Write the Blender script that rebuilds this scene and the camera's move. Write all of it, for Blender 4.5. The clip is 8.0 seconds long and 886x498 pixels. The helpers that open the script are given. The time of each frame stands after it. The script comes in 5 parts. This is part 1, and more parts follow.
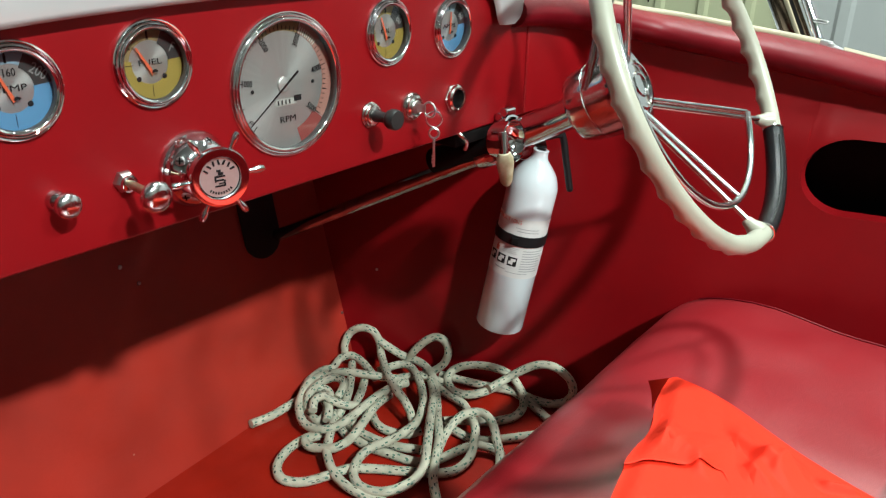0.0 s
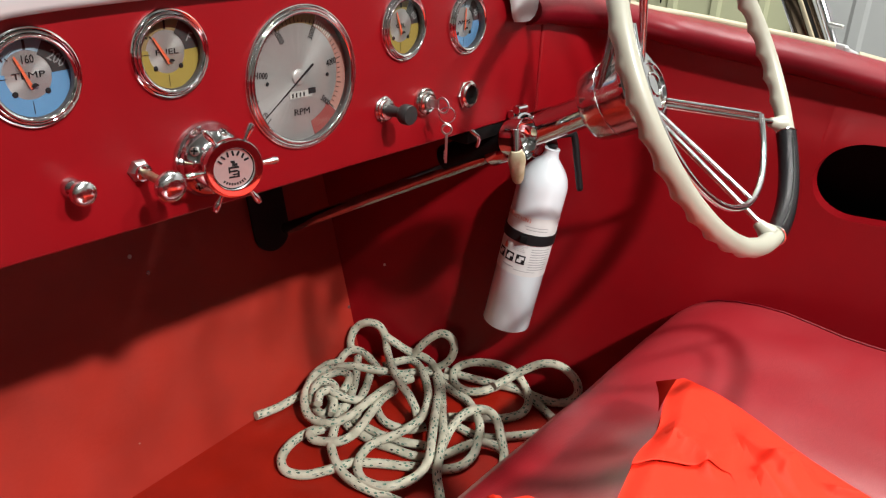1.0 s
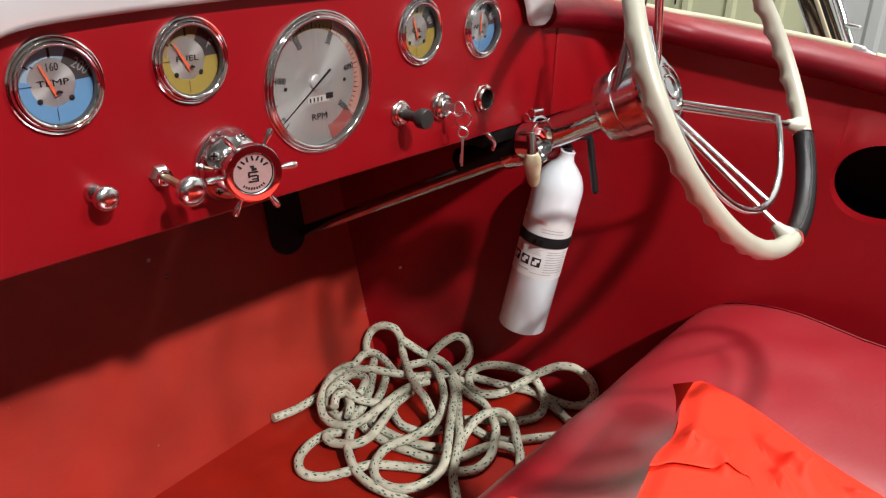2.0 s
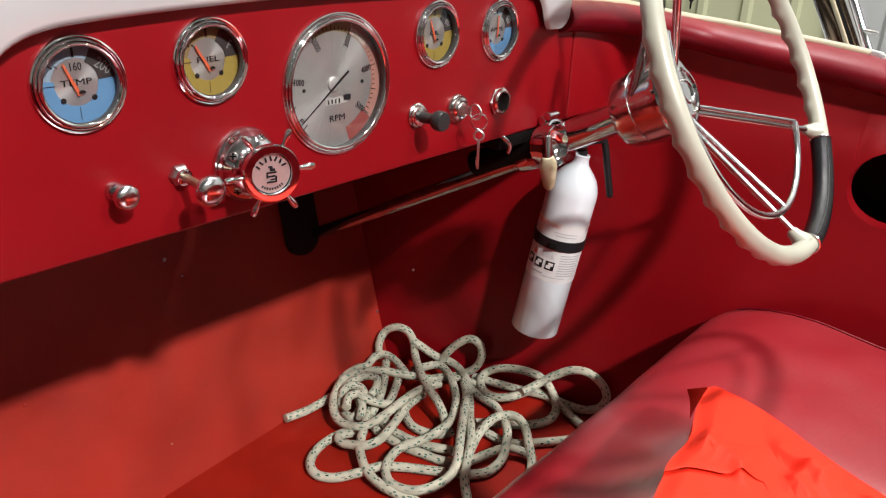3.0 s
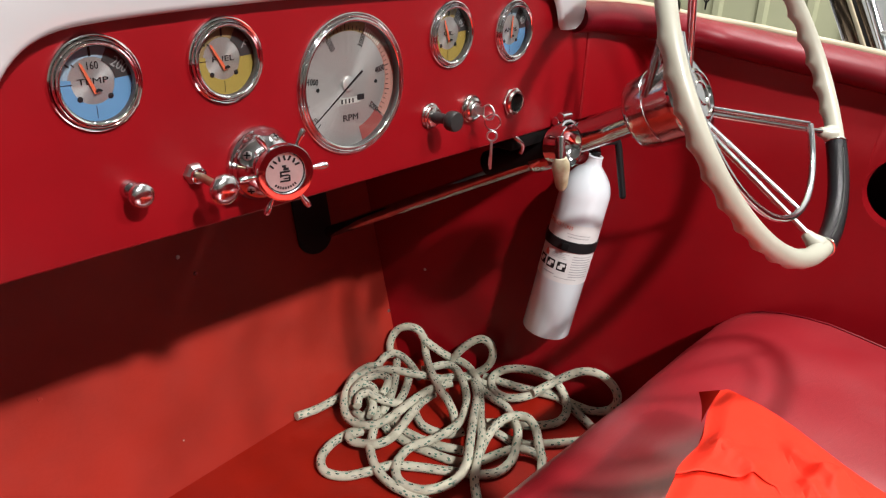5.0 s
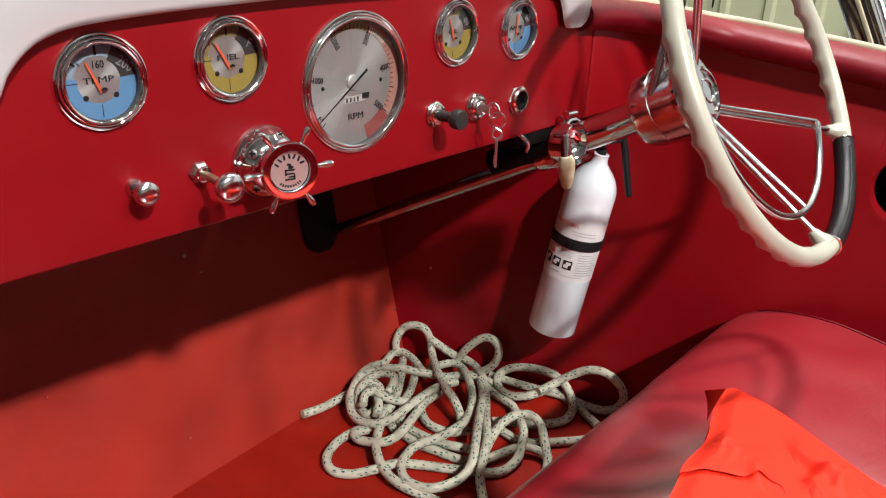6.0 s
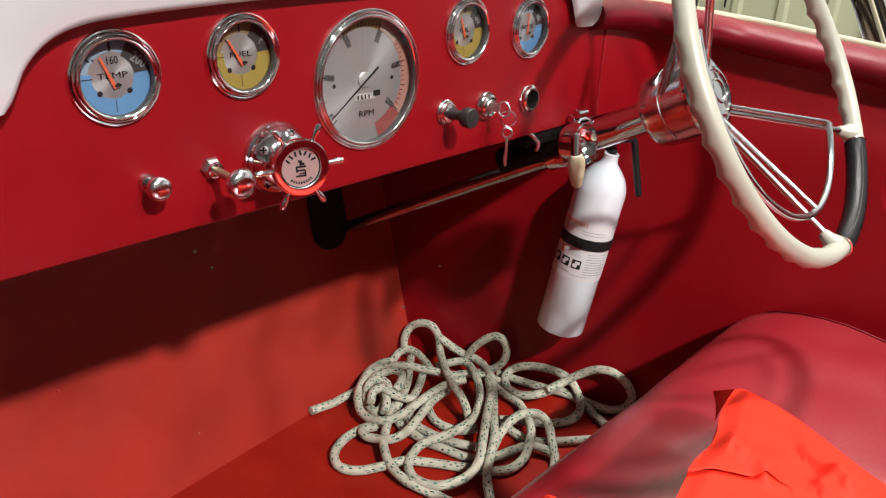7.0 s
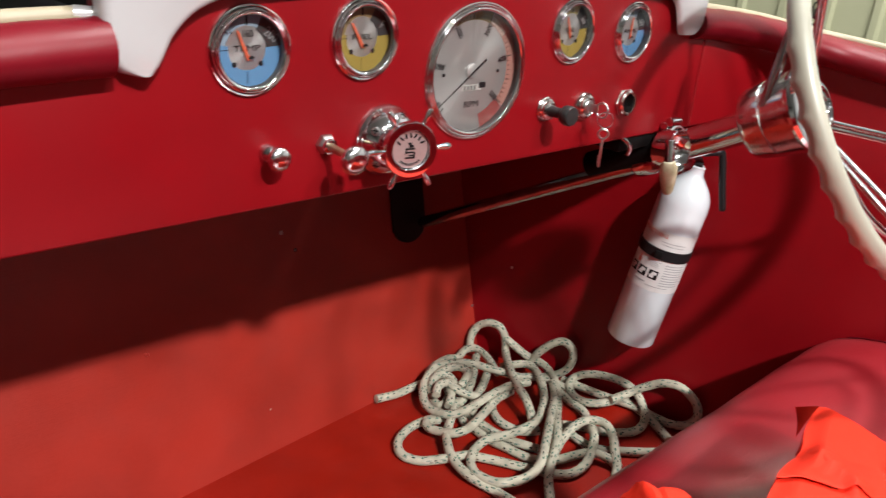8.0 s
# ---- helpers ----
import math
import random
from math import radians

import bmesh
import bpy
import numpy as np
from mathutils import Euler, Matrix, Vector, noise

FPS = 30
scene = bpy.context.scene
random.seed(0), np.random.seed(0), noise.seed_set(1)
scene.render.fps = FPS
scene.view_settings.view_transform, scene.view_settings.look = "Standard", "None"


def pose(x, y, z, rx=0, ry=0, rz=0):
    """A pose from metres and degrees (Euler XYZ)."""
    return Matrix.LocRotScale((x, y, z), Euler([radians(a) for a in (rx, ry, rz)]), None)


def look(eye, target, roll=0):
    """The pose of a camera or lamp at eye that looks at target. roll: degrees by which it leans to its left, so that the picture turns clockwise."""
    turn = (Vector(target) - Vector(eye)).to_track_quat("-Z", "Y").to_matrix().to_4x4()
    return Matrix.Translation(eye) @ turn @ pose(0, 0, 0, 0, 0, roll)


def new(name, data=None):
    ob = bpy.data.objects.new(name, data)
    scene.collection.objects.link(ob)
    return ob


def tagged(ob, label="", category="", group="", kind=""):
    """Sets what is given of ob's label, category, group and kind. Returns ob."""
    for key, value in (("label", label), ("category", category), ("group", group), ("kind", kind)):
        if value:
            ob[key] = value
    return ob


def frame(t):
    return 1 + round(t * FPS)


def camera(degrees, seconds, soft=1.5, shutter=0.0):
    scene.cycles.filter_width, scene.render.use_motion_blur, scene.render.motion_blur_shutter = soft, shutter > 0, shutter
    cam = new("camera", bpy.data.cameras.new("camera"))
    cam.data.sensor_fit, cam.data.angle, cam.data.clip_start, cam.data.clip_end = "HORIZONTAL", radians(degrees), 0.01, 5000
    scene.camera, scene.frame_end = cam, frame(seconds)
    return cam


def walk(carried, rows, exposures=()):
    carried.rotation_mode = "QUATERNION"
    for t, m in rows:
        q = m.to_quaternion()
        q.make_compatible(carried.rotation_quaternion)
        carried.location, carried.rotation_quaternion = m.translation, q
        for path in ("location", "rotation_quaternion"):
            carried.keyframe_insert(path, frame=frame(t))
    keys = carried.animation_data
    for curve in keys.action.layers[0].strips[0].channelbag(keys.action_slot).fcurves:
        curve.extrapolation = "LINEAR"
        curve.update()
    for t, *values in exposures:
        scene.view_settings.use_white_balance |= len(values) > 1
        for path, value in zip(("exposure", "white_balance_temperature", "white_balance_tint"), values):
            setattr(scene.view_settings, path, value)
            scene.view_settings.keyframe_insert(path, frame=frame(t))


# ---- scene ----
from mathutils.geometry import tessellate_polygon

cam = camera(59.91, 8.0, soft=1.2, shutter=0.5)
walk(cam, [
    (0, pose(-0.4778, -0.5634, 0.8247, 66.714, -0.883, -51.518)),
    (0.5, pose(-0.4818, -0.5584, 0.8192, 66.546, -2.251, -50.923)),
    (1, pose(-0.4818, -0.5597, 0.8233, 66.494, -1.884, -50.657)),
    (1.5, pose(-0.4834, -0.5602, 0.8252, 66.557, -1.412, -50.267)),
    (3, pose(-0.4909, -0.5577, 0.8249, 66.877, -1.564, -48.784)),
    (3.5, pose(-0.4915, -0.5576, 0.8245, 66.911, -1.433, -48.488)),
    (4, pose(-0.4924, -0.5573, 0.8252, 66.825, -1.430, -48.213)),
    (4.5, pose(-0.4921, -0.5575, 0.8258, 66.817, -1.557, -48.000)),
    (6, pose(-0.4906, -0.5594, 0.8255, 66.706, -1.466, -47.331)),
    (6.5, pose(-0.4912, -0.5620, 0.8277, 66.581, -1.124, -47.136)),
    (7, pose(-0.4928, -0.5605, 0.8253, 66.595, -1.678, -46.535)),
    (7.5, pose(-0.5125, -0.5560, 0.8192, 67.008, -3.495, -44.392)),
    (8, pose(-0.5366, -0.5496, 0.8102, 67.075, -4.085, -41.183))], exposures=[(0, -0.04, 6000, -7), (0.5, -0.02, 6350, 1), (1.0, 0.0, 6500, 8), (1.5, 0.0, 6500, 10), (8.0, 0.0, 6500, 11)])

# ---- world and lights ----
world = bpy.data.worlds.new("world")
scene.world = world
world.use_nodes = True
world.node_tree.nodes["Background"].inputs[0].default_value = (0.9, 0.95, 1.0, 1)
world.node_tree.nodes["Background"].inputs[1].default_value = 0.01
scene.view_settings.exposure = 0.0


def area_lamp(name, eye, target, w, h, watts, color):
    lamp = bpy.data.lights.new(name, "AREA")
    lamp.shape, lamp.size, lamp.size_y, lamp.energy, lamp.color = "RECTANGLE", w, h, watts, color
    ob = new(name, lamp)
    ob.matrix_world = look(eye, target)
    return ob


area_lamp("ceiling_lamp_light", (-0.93, -4.10, 4.10), (-0.93, -4.05, 0), 0.28, 0.24, 622, (1.0, 0.985, 0.96))
area_lamp("ceiling_lamp_light", (0.45, -3.98, 4.10), (0.45, -3.93, 0), 0.28, 0.22, 150, (1.0, 0.985, 0.96))
area_lamp("ceiling_lamp_light", (0.92, -0.37, 4.10), (0.92, -0.34, 0), 0.26, 0.26, 162, (1.0, 0.985, 0.96))
# unseen strip added to brighten the east wall, for the sheen on the seat
area_lamp("added_strip_light", (2.60, -0.10, 3.95), (3.50, -0.09, 2.30), 3.2, 0.14, 112, (1.0, 0.985, 0.96))
# unseen weak strips added below the ceiling: up for fill, down for chrome glints
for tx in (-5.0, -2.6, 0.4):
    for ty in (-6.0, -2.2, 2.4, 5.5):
        area_lamp("added_strip_light", (tx, ty, 3.75), (tx, ty + 0.01, 5), 0.07, 1.3, 3.3, (0.97, 0.99, 1.0))
        area_lamp("added_strip_light", (tx, ty, 3.70), (tx, ty + 0.01, 0), 0.07, 1.3, 1.4, (0.97, 0.99, 1.0))


# ---- materials ----
def material(name, color, rough=0.5, metal=0.0, vary=0.0, scale=20.0, bump=0.0, bump_scale=400.0, coat=0.0, rough_vary=0.0, detail=4.0, dirt=None, spec=0.5, coat_rough=0.1, wrinkle=0.0, crease=(0, 0, 0.5), crease_scale=(14, 46, 14), chips=False):
    m = bpy.data.materials.new(name)
    m.use_nodes = True
    nt = m.node_tree
    b = nt.nodes["Principled BSDF"]
    b.inputs["Base Color"].default_value = (*color, 1)
    b.inputs["Roughness"].default_value = rough
    b.inputs["Metallic"].default_value = metal
    b.inputs["Coat Weight"].default_value = coat
    b.inputs["Coat Roughness"].default_value = coat_rough
    b.inputs["Specular IOR Level"].default_value = spec
    tc = nt.nodes.new("ShaderNodeTexCoord")
    if vary > 0:
        n = nt.nodes.new("ShaderNodeTexNoise")
        n.inputs["Scale"].default_value, n.inputs["Detail"].default_value = scale, detail
        nt.links.new(tc.outputs["Object"], n.inputs["Vector"])
        r = nt.nodes.new("ShaderNodeValToRGB")
        r.color_ramp.elements[0].position, r.color_ramp.elements[1].position = 0.3, 0.7
        lo = dirt if dirt else tuple(c * (1 - vary) for c in color)
        hi = tuple(min(1, c * (1 + vary)) for c in color)
        r.color_ramp.elements[0].color, r.color_ramp.elements[1].color = (*lo, 1), (*hi, 1)
        nt.links.new(n.outputs["Fac"], r.inputs["Fac"])
        nt.links.new(r.outputs["Color"], b.inputs["Base Color"])
        if chips:
            # a few small nicks where the paint has gone
            v, near, mix = (nt.nodes.new(k) for k in ("ShaderNodeTexVoronoi", "ShaderNodeMath", "ShaderNodeMix"))
            v.inputs["Scale"].default_value = 6.0
            near.operation, near.inputs[1].default_value = "LESS_THAN", 0.020
            mix.data_type = "RGBA"
            mix.inputs[7].default_value = (0.42, 0.20, 0.16, 1)
            nt.links.new(tc.outputs["Object"], v.inputs["Vector"])
            nt.links.new(v.outputs["Distance"], near.inputs[0])
            nt.links.new(near.outputs[0], mix.inputs[0])
            nt.links.new(r.outputs["Color"], mix.inputs[6])
            nt.links.new(mix.outputs[2], b.inputs["Base Color"])
    if rough_vary > 0:
        n = nt.nodes.new("ShaderNodeTexNoise")
        n.inputs["Scale"].default_value, n.inputs["Detail"].default_value = scale * 2.3, 5
        nt.links.new(tc.outputs["Object"], n.inputs["Vector"])
        mr = nt.nodes.new("ShaderNodeMapRange")
        mr.inputs[1].default_value, mr.inputs[2].default_value = 0.3, 0.7
        mr.inputs[3].default_value, mr.inputs[4].default_value = max(0.02, rough - rough_vary), rough + rough_vary
        nt.links.new(n.outputs["Fac"], mr.inputs[0])
        nt.links.new(mr.outputs[0], b.inputs["Roughness"])
    if bump > 0:
        n = nt.nodes.new("ShaderNodeTexNoise")
        n.inputs["Scale"].default_value, n.inputs["Detail"].default_value = bump_scale, 6
        nt.links.new(tc.outputs["Object"], n.inputs["Vector"])
        bp = nt.nodes.new("ShaderNodeBump")
        bp.inputs["Strength"].default_value, bp.inputs["Distance"].default_value = bump, 0.001
        nt.links.new(n.outputs["Fac"], bp.inputs["Height"])
        nt.links.new(bp.outputs["Normal"], b.inputs["Normal"])
        if wrinkle > 0:
            # shallow creases that run across the surface
            mp, w, bw = nt.nodes.new("ShaderNodeMapping"), nt.nodes.new("ShaderNodeTexNoise"), nt.nodes.new("ShaderNodeBump")
            mp.inputs["Rotation"].default_value, mp.inputs["Scale"].default_value = crease, crease_scale
            w.inputs["Scale"].default_value, w.inputs["Detail"].default_value, w.inputs["Distortion"].default_value = 1.0, 5, 1.2
            bw.inputs["Strength"].default_value, bw.inputs["Distance"].default_value = wrinkle, 0.004
            nt.links.new(tc.outputs["Object"], mp.inputs["Vector"])
            nt.links.new(mp.outputs[0], w.inputs["Vector"])
            nt.links.new(w.outputs["Fac"], bw.inputs["Height"])
            nt.links.new(bw.outputs["Normal"], bp.inputs["Normal"])
    return m


VINYL = material("red_vinyl", (0.205, 0.0024, 0.0055), 0.40, spec=0.26, vary=0.10, scale=6, bump=0.10, bump_scale=1400, rough_vary=0.05)
ROLL_VINYL = material("crimson_roll_vinyl", (0.150, 0.0024, 0.0085), 0.44, spec=0.30, vary=0.14, scale=9, bump=0.14, bump_scale=1200, rough_vary=0.06, wrinkle=0.12, crease_scale=(18, 18, 18))
SEAT_VINYL = material("red_seat_vinyl", (0.215, 0.006, 0.011), 0.37, coat=0.5, coat_rough=0.34, vary=0.1, scale=5, bump=0.14, bump_scale=700, rough_vary=0.05, spec=1.0, wrinkle=0.15, crease_scale=(26, 95, 26))
BOARD = material("red_painted_plywood", (0.305, 0.019, 0.0105), 0.45, vary=0.16, scale=7, bump=0.3, bump_scale=120, rough_vary=0.06, spec=0.48, coat=0.36, coat_rough=0.42, chips=True, wrinkle=0.12, crease=(0, 0, 0), crease_scale=(12, 12, 800))
FLOOR_PAINT = material("red_painted_floor", (0.265, 0.009, 0.003), 0.5, spec=0.3, chips=True, vary=0.16, scale=9, bump=0.3, bump_scale=150, rough_vary=0.1)
WHITE = material("white_gelcoat", (0.47, 0.475, 0.48), 0.18, vary=0.03, scale=5, coat=0.5)
IVORY = material("ivory_plastic", (0.345, 0.34, 0.275), 0.40, vary=0.10, scale=14, coat=0.12)
PIPING = material("beige_vinyl_piping", (0.36, 0.31, 0.21), 0.5, vary=0.08, scale=20)
CHROME = material("chrome", (0.68, 0.68, 0.69), 0.075, 1.0, rough_vary=0.02, scale=30)
WORN_CHROME = material("worn_chrome", (0.72, 0.71, 0.71), 0.17, 1.0, rough_vary=0.05, scale=60)
STEEL = material("brushed_steel", (0.55, 0.54, 0.53), 0.32, 1.0, vary=0.08, scale=60)
BRASS = material("worn_brass", (0.45, 0.36, 0.24), 0.4, 1.0, vary=0.2, scale=120)
BROWN_REFLECTION = material("brown_chrome_reflection", (0.22, 0.16, 0.11), 0.16, 1.0, vary=0.3, scale=40)
CLIP_METAL = material("dull_chrome", (0.72, 0.72, 0.72), 0.28, 0.7)
BEZEL = material("bezel_chrome", (0.80, 0.80, 0.80), 0.06, 1.0)
BADGE = material("badge_metal", (0.55, 0.52, 0.51), 0.32, 0.7, vary=0.05, scale=150)
GREY_PLASTIC = material("dark_grey_plastic", (0.035, 0.038, 0.036), 0.4)
KNOB_PLASTIC = material("charcoal_plastic", (0.017, 0.018, 0.018), 0.42, vary=0.15, scale=200)
CUP_METAL = material("polished_cup_metal", (0.66, 0.66, 0.67), 0.08, 1.0)
NICKEL = material("satin_nickel", (0.60, 0.58, 0.55), 0.18, 1.0, rough_vary=0.05, scale=80)
AGED_IVORY = material("aged_ivory_plastic", (0.46, 0.43, 0.30), 0.35, vary=0.2, scale=55, dirt=(0.26, 0.21, 0.11))
DARK_CHROME = material("tarnished_chrome", (0.36, 0.33, 0.33), 0.14, 1.0, vary=0.25, scale=30)
BLACK = material("black_rubber", (0.009, 0.009, 0.010), 0.45, spec=0.3, bump=0.2, bump_scale=300)
BLACK_PAINT_AND_SHADE = material("black_paint_and_shade", (0.006, 0.005, 0.005), 0.55, spec=0.08, vary=0.2, scale=30)
LEATHER = material("black_leather", (0.008, 0.008, 0.009), 0.27, spec=0.34, vary=0.25, scale=160, bump=0.45, bump_scale=900)
DIAL = material("silver_dial", (0.50, 0.485, 0.47), 0.36, 0.6, vary=0.04, scale=200)
PRINT = material("dark_print", (0.015, 0.013, 0.014), 0.6, spec=0.1)
ORANGE_NEEDLE = material("orange_needle", (0.55, 0.10, 0.045), 0.4)
BLUE = material("blue_dial_paint", (0.09, 0.205, 0.355), 0.45)
YELLOW = material("yellow_dial_paint", (0.25, 0.18, 0.04), 0.45)
GREY_DIAL = material("grey_dial_paint", (0.028, 0.026, 0.026), 0.45)
SMOKE_DIAL = material("smoke_blue_dial_paint", (0.20, 0.26, 0.32), 0.45)
TAN_DIAL = material("tan_dial_paint", (0.19, 0.13, 0.06), 0.45)
PINK_DIAL = material("pink_dial_print", (0.30, 0.15, 0.12), 0.45)
ENAMEL = material("white_enamel", (0.65, 0.70, 0.735), 0.22, coat=0.6, vary=0.03, scale=10)
ORANGE = material("orange_nylon_cloth", (0.66, 0.024, 0.008), 0.7, bump=0.15, bump_scale=2500, spec=0.2)
RED_KNOB = material("red_plastic", (0.16, 0.006, 0.010), 0.25, coat=0.5)
LABEL = material("paper_label", (0.64, 0.63, 0.62), 0.45, vary=0.04, scale=60)
GREY_PRINT = material("grey_print", (0.33, 0.33, 0.34), 0.5)
RED_PRINT = material("red_print", (0.55, 0.10, 0.06), 0.5)
SIDING = material("cream_metal_siding", (0.42, 0.43, 0.28), 0.45, vary=0.08, scale=1.5)
PALE_SIDING = material("pale_grey_siding", (0.34, 0.35, 0.345), 0.5, vary=0.06, scale=1.5)
DARK_SIDING = material("dull_metal_siding", (0.17, 0.16, 0.14), 0.5, vary=0.1, scale=1.5)
CONCRETE = material("grey_concrete", (0.10, 0.097, 0.09), 0.7, vary=0.2, scale=3)
CEILING = material("grey_ceiling_panel", (0.36, 0.36, 0.35), 0.6, vary=0.03, scale=1)


# ---- mesh helpers ----
def mesh_object(name, bm, mat, smooth=True):
    bmesh.ops.recalc_face_normals(bm, faces=bm.faces)
    me = bpy.data.meshes.new(name)
    bm.to_mesh(me)
    bm.free()
    me.materials.append(mat)
    if smooth:
        me.polygons.foreach_set("use_smooth", [True] * len(me.polygons))
        me.set_sharp_from_angle(angle=radians(38))
    return new(name, me)


def part(name, bm, mat, parent, label="", smooth=True):
    ob = mesh_object(name, bm, mat, smooth)
    ob.parent = parent
    return tagged(ob, label)


def thing(name, m, label, category, group=""):
    ob = new(name)
    ob.empty_display_size = 0.05
    ob.matrix_basis = m
    return tagged(ob, label, category, group)


def structure(name, bm, mat, label, category, smooth=True):
    return tagged(mesh_object(name, bm, mat, smooth), label, category, "", "structure")


def box(bm, cx, cy, cz, sx, sy, sz, m=None, bevel=0.0, segments=2):
    r = bmesh.ops.create_cube(bm, size=1, matrix=(m or Matrix()) @ Matrix.Translation((cx, cy, cz)) @ Matrix.Diagonal((sx, sy, sz, 1)))
    if bevel > 0:
        edges = list({e for v in r["verts"] for e in v.link_edges})
        bmesh.ops.bevel(bm, geom=edges, offset=bevel, segments=segments, affect="EDGES", profile=0.5)
    return bm


def lathe(bm, profile, n=40, m=None, close=False):
    """Turn (radius, height) pairs round the local z axis."""
    m = m or Matrix()
    rings = []
    for r, h in profile:
        if r < 1e-6:
            rings.append([bm.verts.new(m @ Vector((0, 0, h)))])
        else:
            rings.append([bm.verts.new(m @ Vector((r * math.cos(2 * math.pi * i / n), r * math.sin(2 * math.pi * i / n), h))) for i in range(n)])
    pairs = list(zip(rings, rings[1:])) + ([(rings[-1], rings[0])] if close else [])
    for a, b in pairs:
        for i in range(n):
            j = (i + 1) % n
            quad = [a[i % len(a)], a[j % len(a)], b[j % len(b)], b[i % len(b)]]
            quad = list(dict.fromkeys(quad))
            if len(quad) > 2:
                bm.faces.new(quad)
    return bm


def axis_matrix(p, q):
    """A frame at p whose z axis points to q."""
    return Matrix.Translation(p) @ (Vector(q) - Vector(p)).to_track_quat("Z", "Y").to_matrix().to_4x4()


def rod(bm, p, q, r, r2=None, n=16, cap=0.15):
    """A round bar from p to q with softened ends."""
    r2 = r if r2 is None else r2
    h = (Vector(q) - Vector(p)).length
    c = min(cap * r, h * 0.2)
    return lathe(bm, [(0, 0), (r - c, 0), (r, c), (r2, h - c), (r2 - c, h), (0, h)], n, axis_matrix(p, q))


def sweep(bm, path, radius, n=12, closed=False, uv=None, caps=True):
    """A tube along a path; radius: a number or a function of the index, or of index and angle."""
    pts = [Vector(p) for p in path]
    count = len(pts)
    normal = None
    rings, along = [], 0.0
    dist = []
    for i, p in enumerate(pts):
        a = pts[i - 1] if (i or closed) else p
        b = pts[(i + 1) % count] if (i < count - 1 or closed) else p
        t = (b - a).normalized()
        if normal is None:
            normal = t.orthogonal().normalized()
        normal = (normal - t * normal.dot(t)).normalized()
        side = t.cross(normal)
        if i:
            along += (p - pts[i - 1]).length
        dist.append(along)
        ring = []
        for k in range(n):
            w = 2 * math.pi * k / n
            r = radius(i, w) if callable(radius) else radius
            ring.append(bm.verts.new(p + (normal * math.cos(w) + side * math.sin(w)) * r))
        rings.append(ring)
    layer = bm.loops.layers.uv.verify() if uv else None
    for i in range(count - (0 if closed else 1)):
        a, b = rings[i], rings[(i + 1) % count]
        for k in range(n):
            f = bm.faces.new((a[k], a[(k + 1) % n], b[(k + 1) % n], b[k]))
            if layer:
                for loop, (u, v) in zip(f.loops, ((dist[i], k), (dist[i], k + 1), (dist[(i + 1) % count], k + 1), (dist[(i + 1) % count], k))):
                    loop[layer].uv = (u, v / n)
    if caps and not closed:
        bm.faces.new(rings[0][::-1])
        bm.faces.new(rings[-1])
    return bm


def smooth_path(points, steps=8, closed=False):
    """A curve through the points (Catmull-Rom)."""
    pts = [Vector(p) for p in points]
    n = len(pts)
    out = []
    for i in range(n if closed else n - 1):
        p1, p2 = pts[i], pts[(i + 1) % n]
        p0 = pts[i - 1] if (i or closed) else p1
        p3 = pts[(i + 2) % n] if (i < n - 2 or closed) else p2
        for s in range(steps):
            t = s / steps
            out.append(0.5 * ((2 * p1) + (p2 - p0) * t + (2 * p0 - 5 * p1 + 4 * p2 - p3) * t * t + (3 * p1 - p0 - 3 * p2 + p3) * t ** 3))
    if not closed:
        out.append(pts[-1])
    return out


def extrude_outline(bm, outline, a, b, m=None):
    """A solid between z = a and z = b with the outline in xy."""
    m = m or Matrix()
    lo = [bm.verts.new(m @ Vector((x, y, a))) for x, y in outline]
    hi = [bm.verts.new(m @ Vector((x, y, b))) for x, y in outline]
    n = len(outline)
    bm.faces.new(lo[::-1])
    bm.faces.new(hi)
    for i in range(n):
        bm.faces.new((lo[i], lo[(i + 1) % n], hi[(i + 1) % n], hi[i]))
    return bm


def grid_surface(bm, rows):
    """Faces between rows of points."""
    made = [[bm.verts.new(p) for p in row] for row in rows]
    for a, b in zip(made, made[1:]):
        for i in range(len(a) - 1):
            bm.faces.new((a[i], a[i + 1], b[i + 1], b[i]))
    return made


def disc(bm, r, h, n=48, m=None, a0=0.0, a1=360.0, r0=0.0):
    """A flat sector or ring at height h; degrees from the local x axis."""
    m = m or Matrix()
    full = abs(a1 - a0) >= 359.9
    steps = n if full else max(2, int(n * abs(a1 - a0) / 360))
    ang = [radians(a0 + (a1 - a0) * i / steps) for i in range(steps + (0 if full else 1))]
    out = [bm.verts.new(m @ Vector((r * math.cos(a), r * math.sin(a), h))) for a in ang]
    if r0 <= 0:
        c = bm.verts.new(m @ Vector((0, 0, h)))
        for i in range(len(out) - (0 if full else 1)):
            bm.faces.new((c, out[i], out[(i + 1) % len(out)]))
    else:
        inn = [bm.verts.new(m @ Vector((r0 * math.cos(a), r0 * math.sin(a), h))) for a in ang]
        for i in range(len(out) - (0 if full else 1)):
            j = (i + 1) % len(out)
            bm.faces.new((inn[i], out[i], out[j], inn[j]))
    return bm


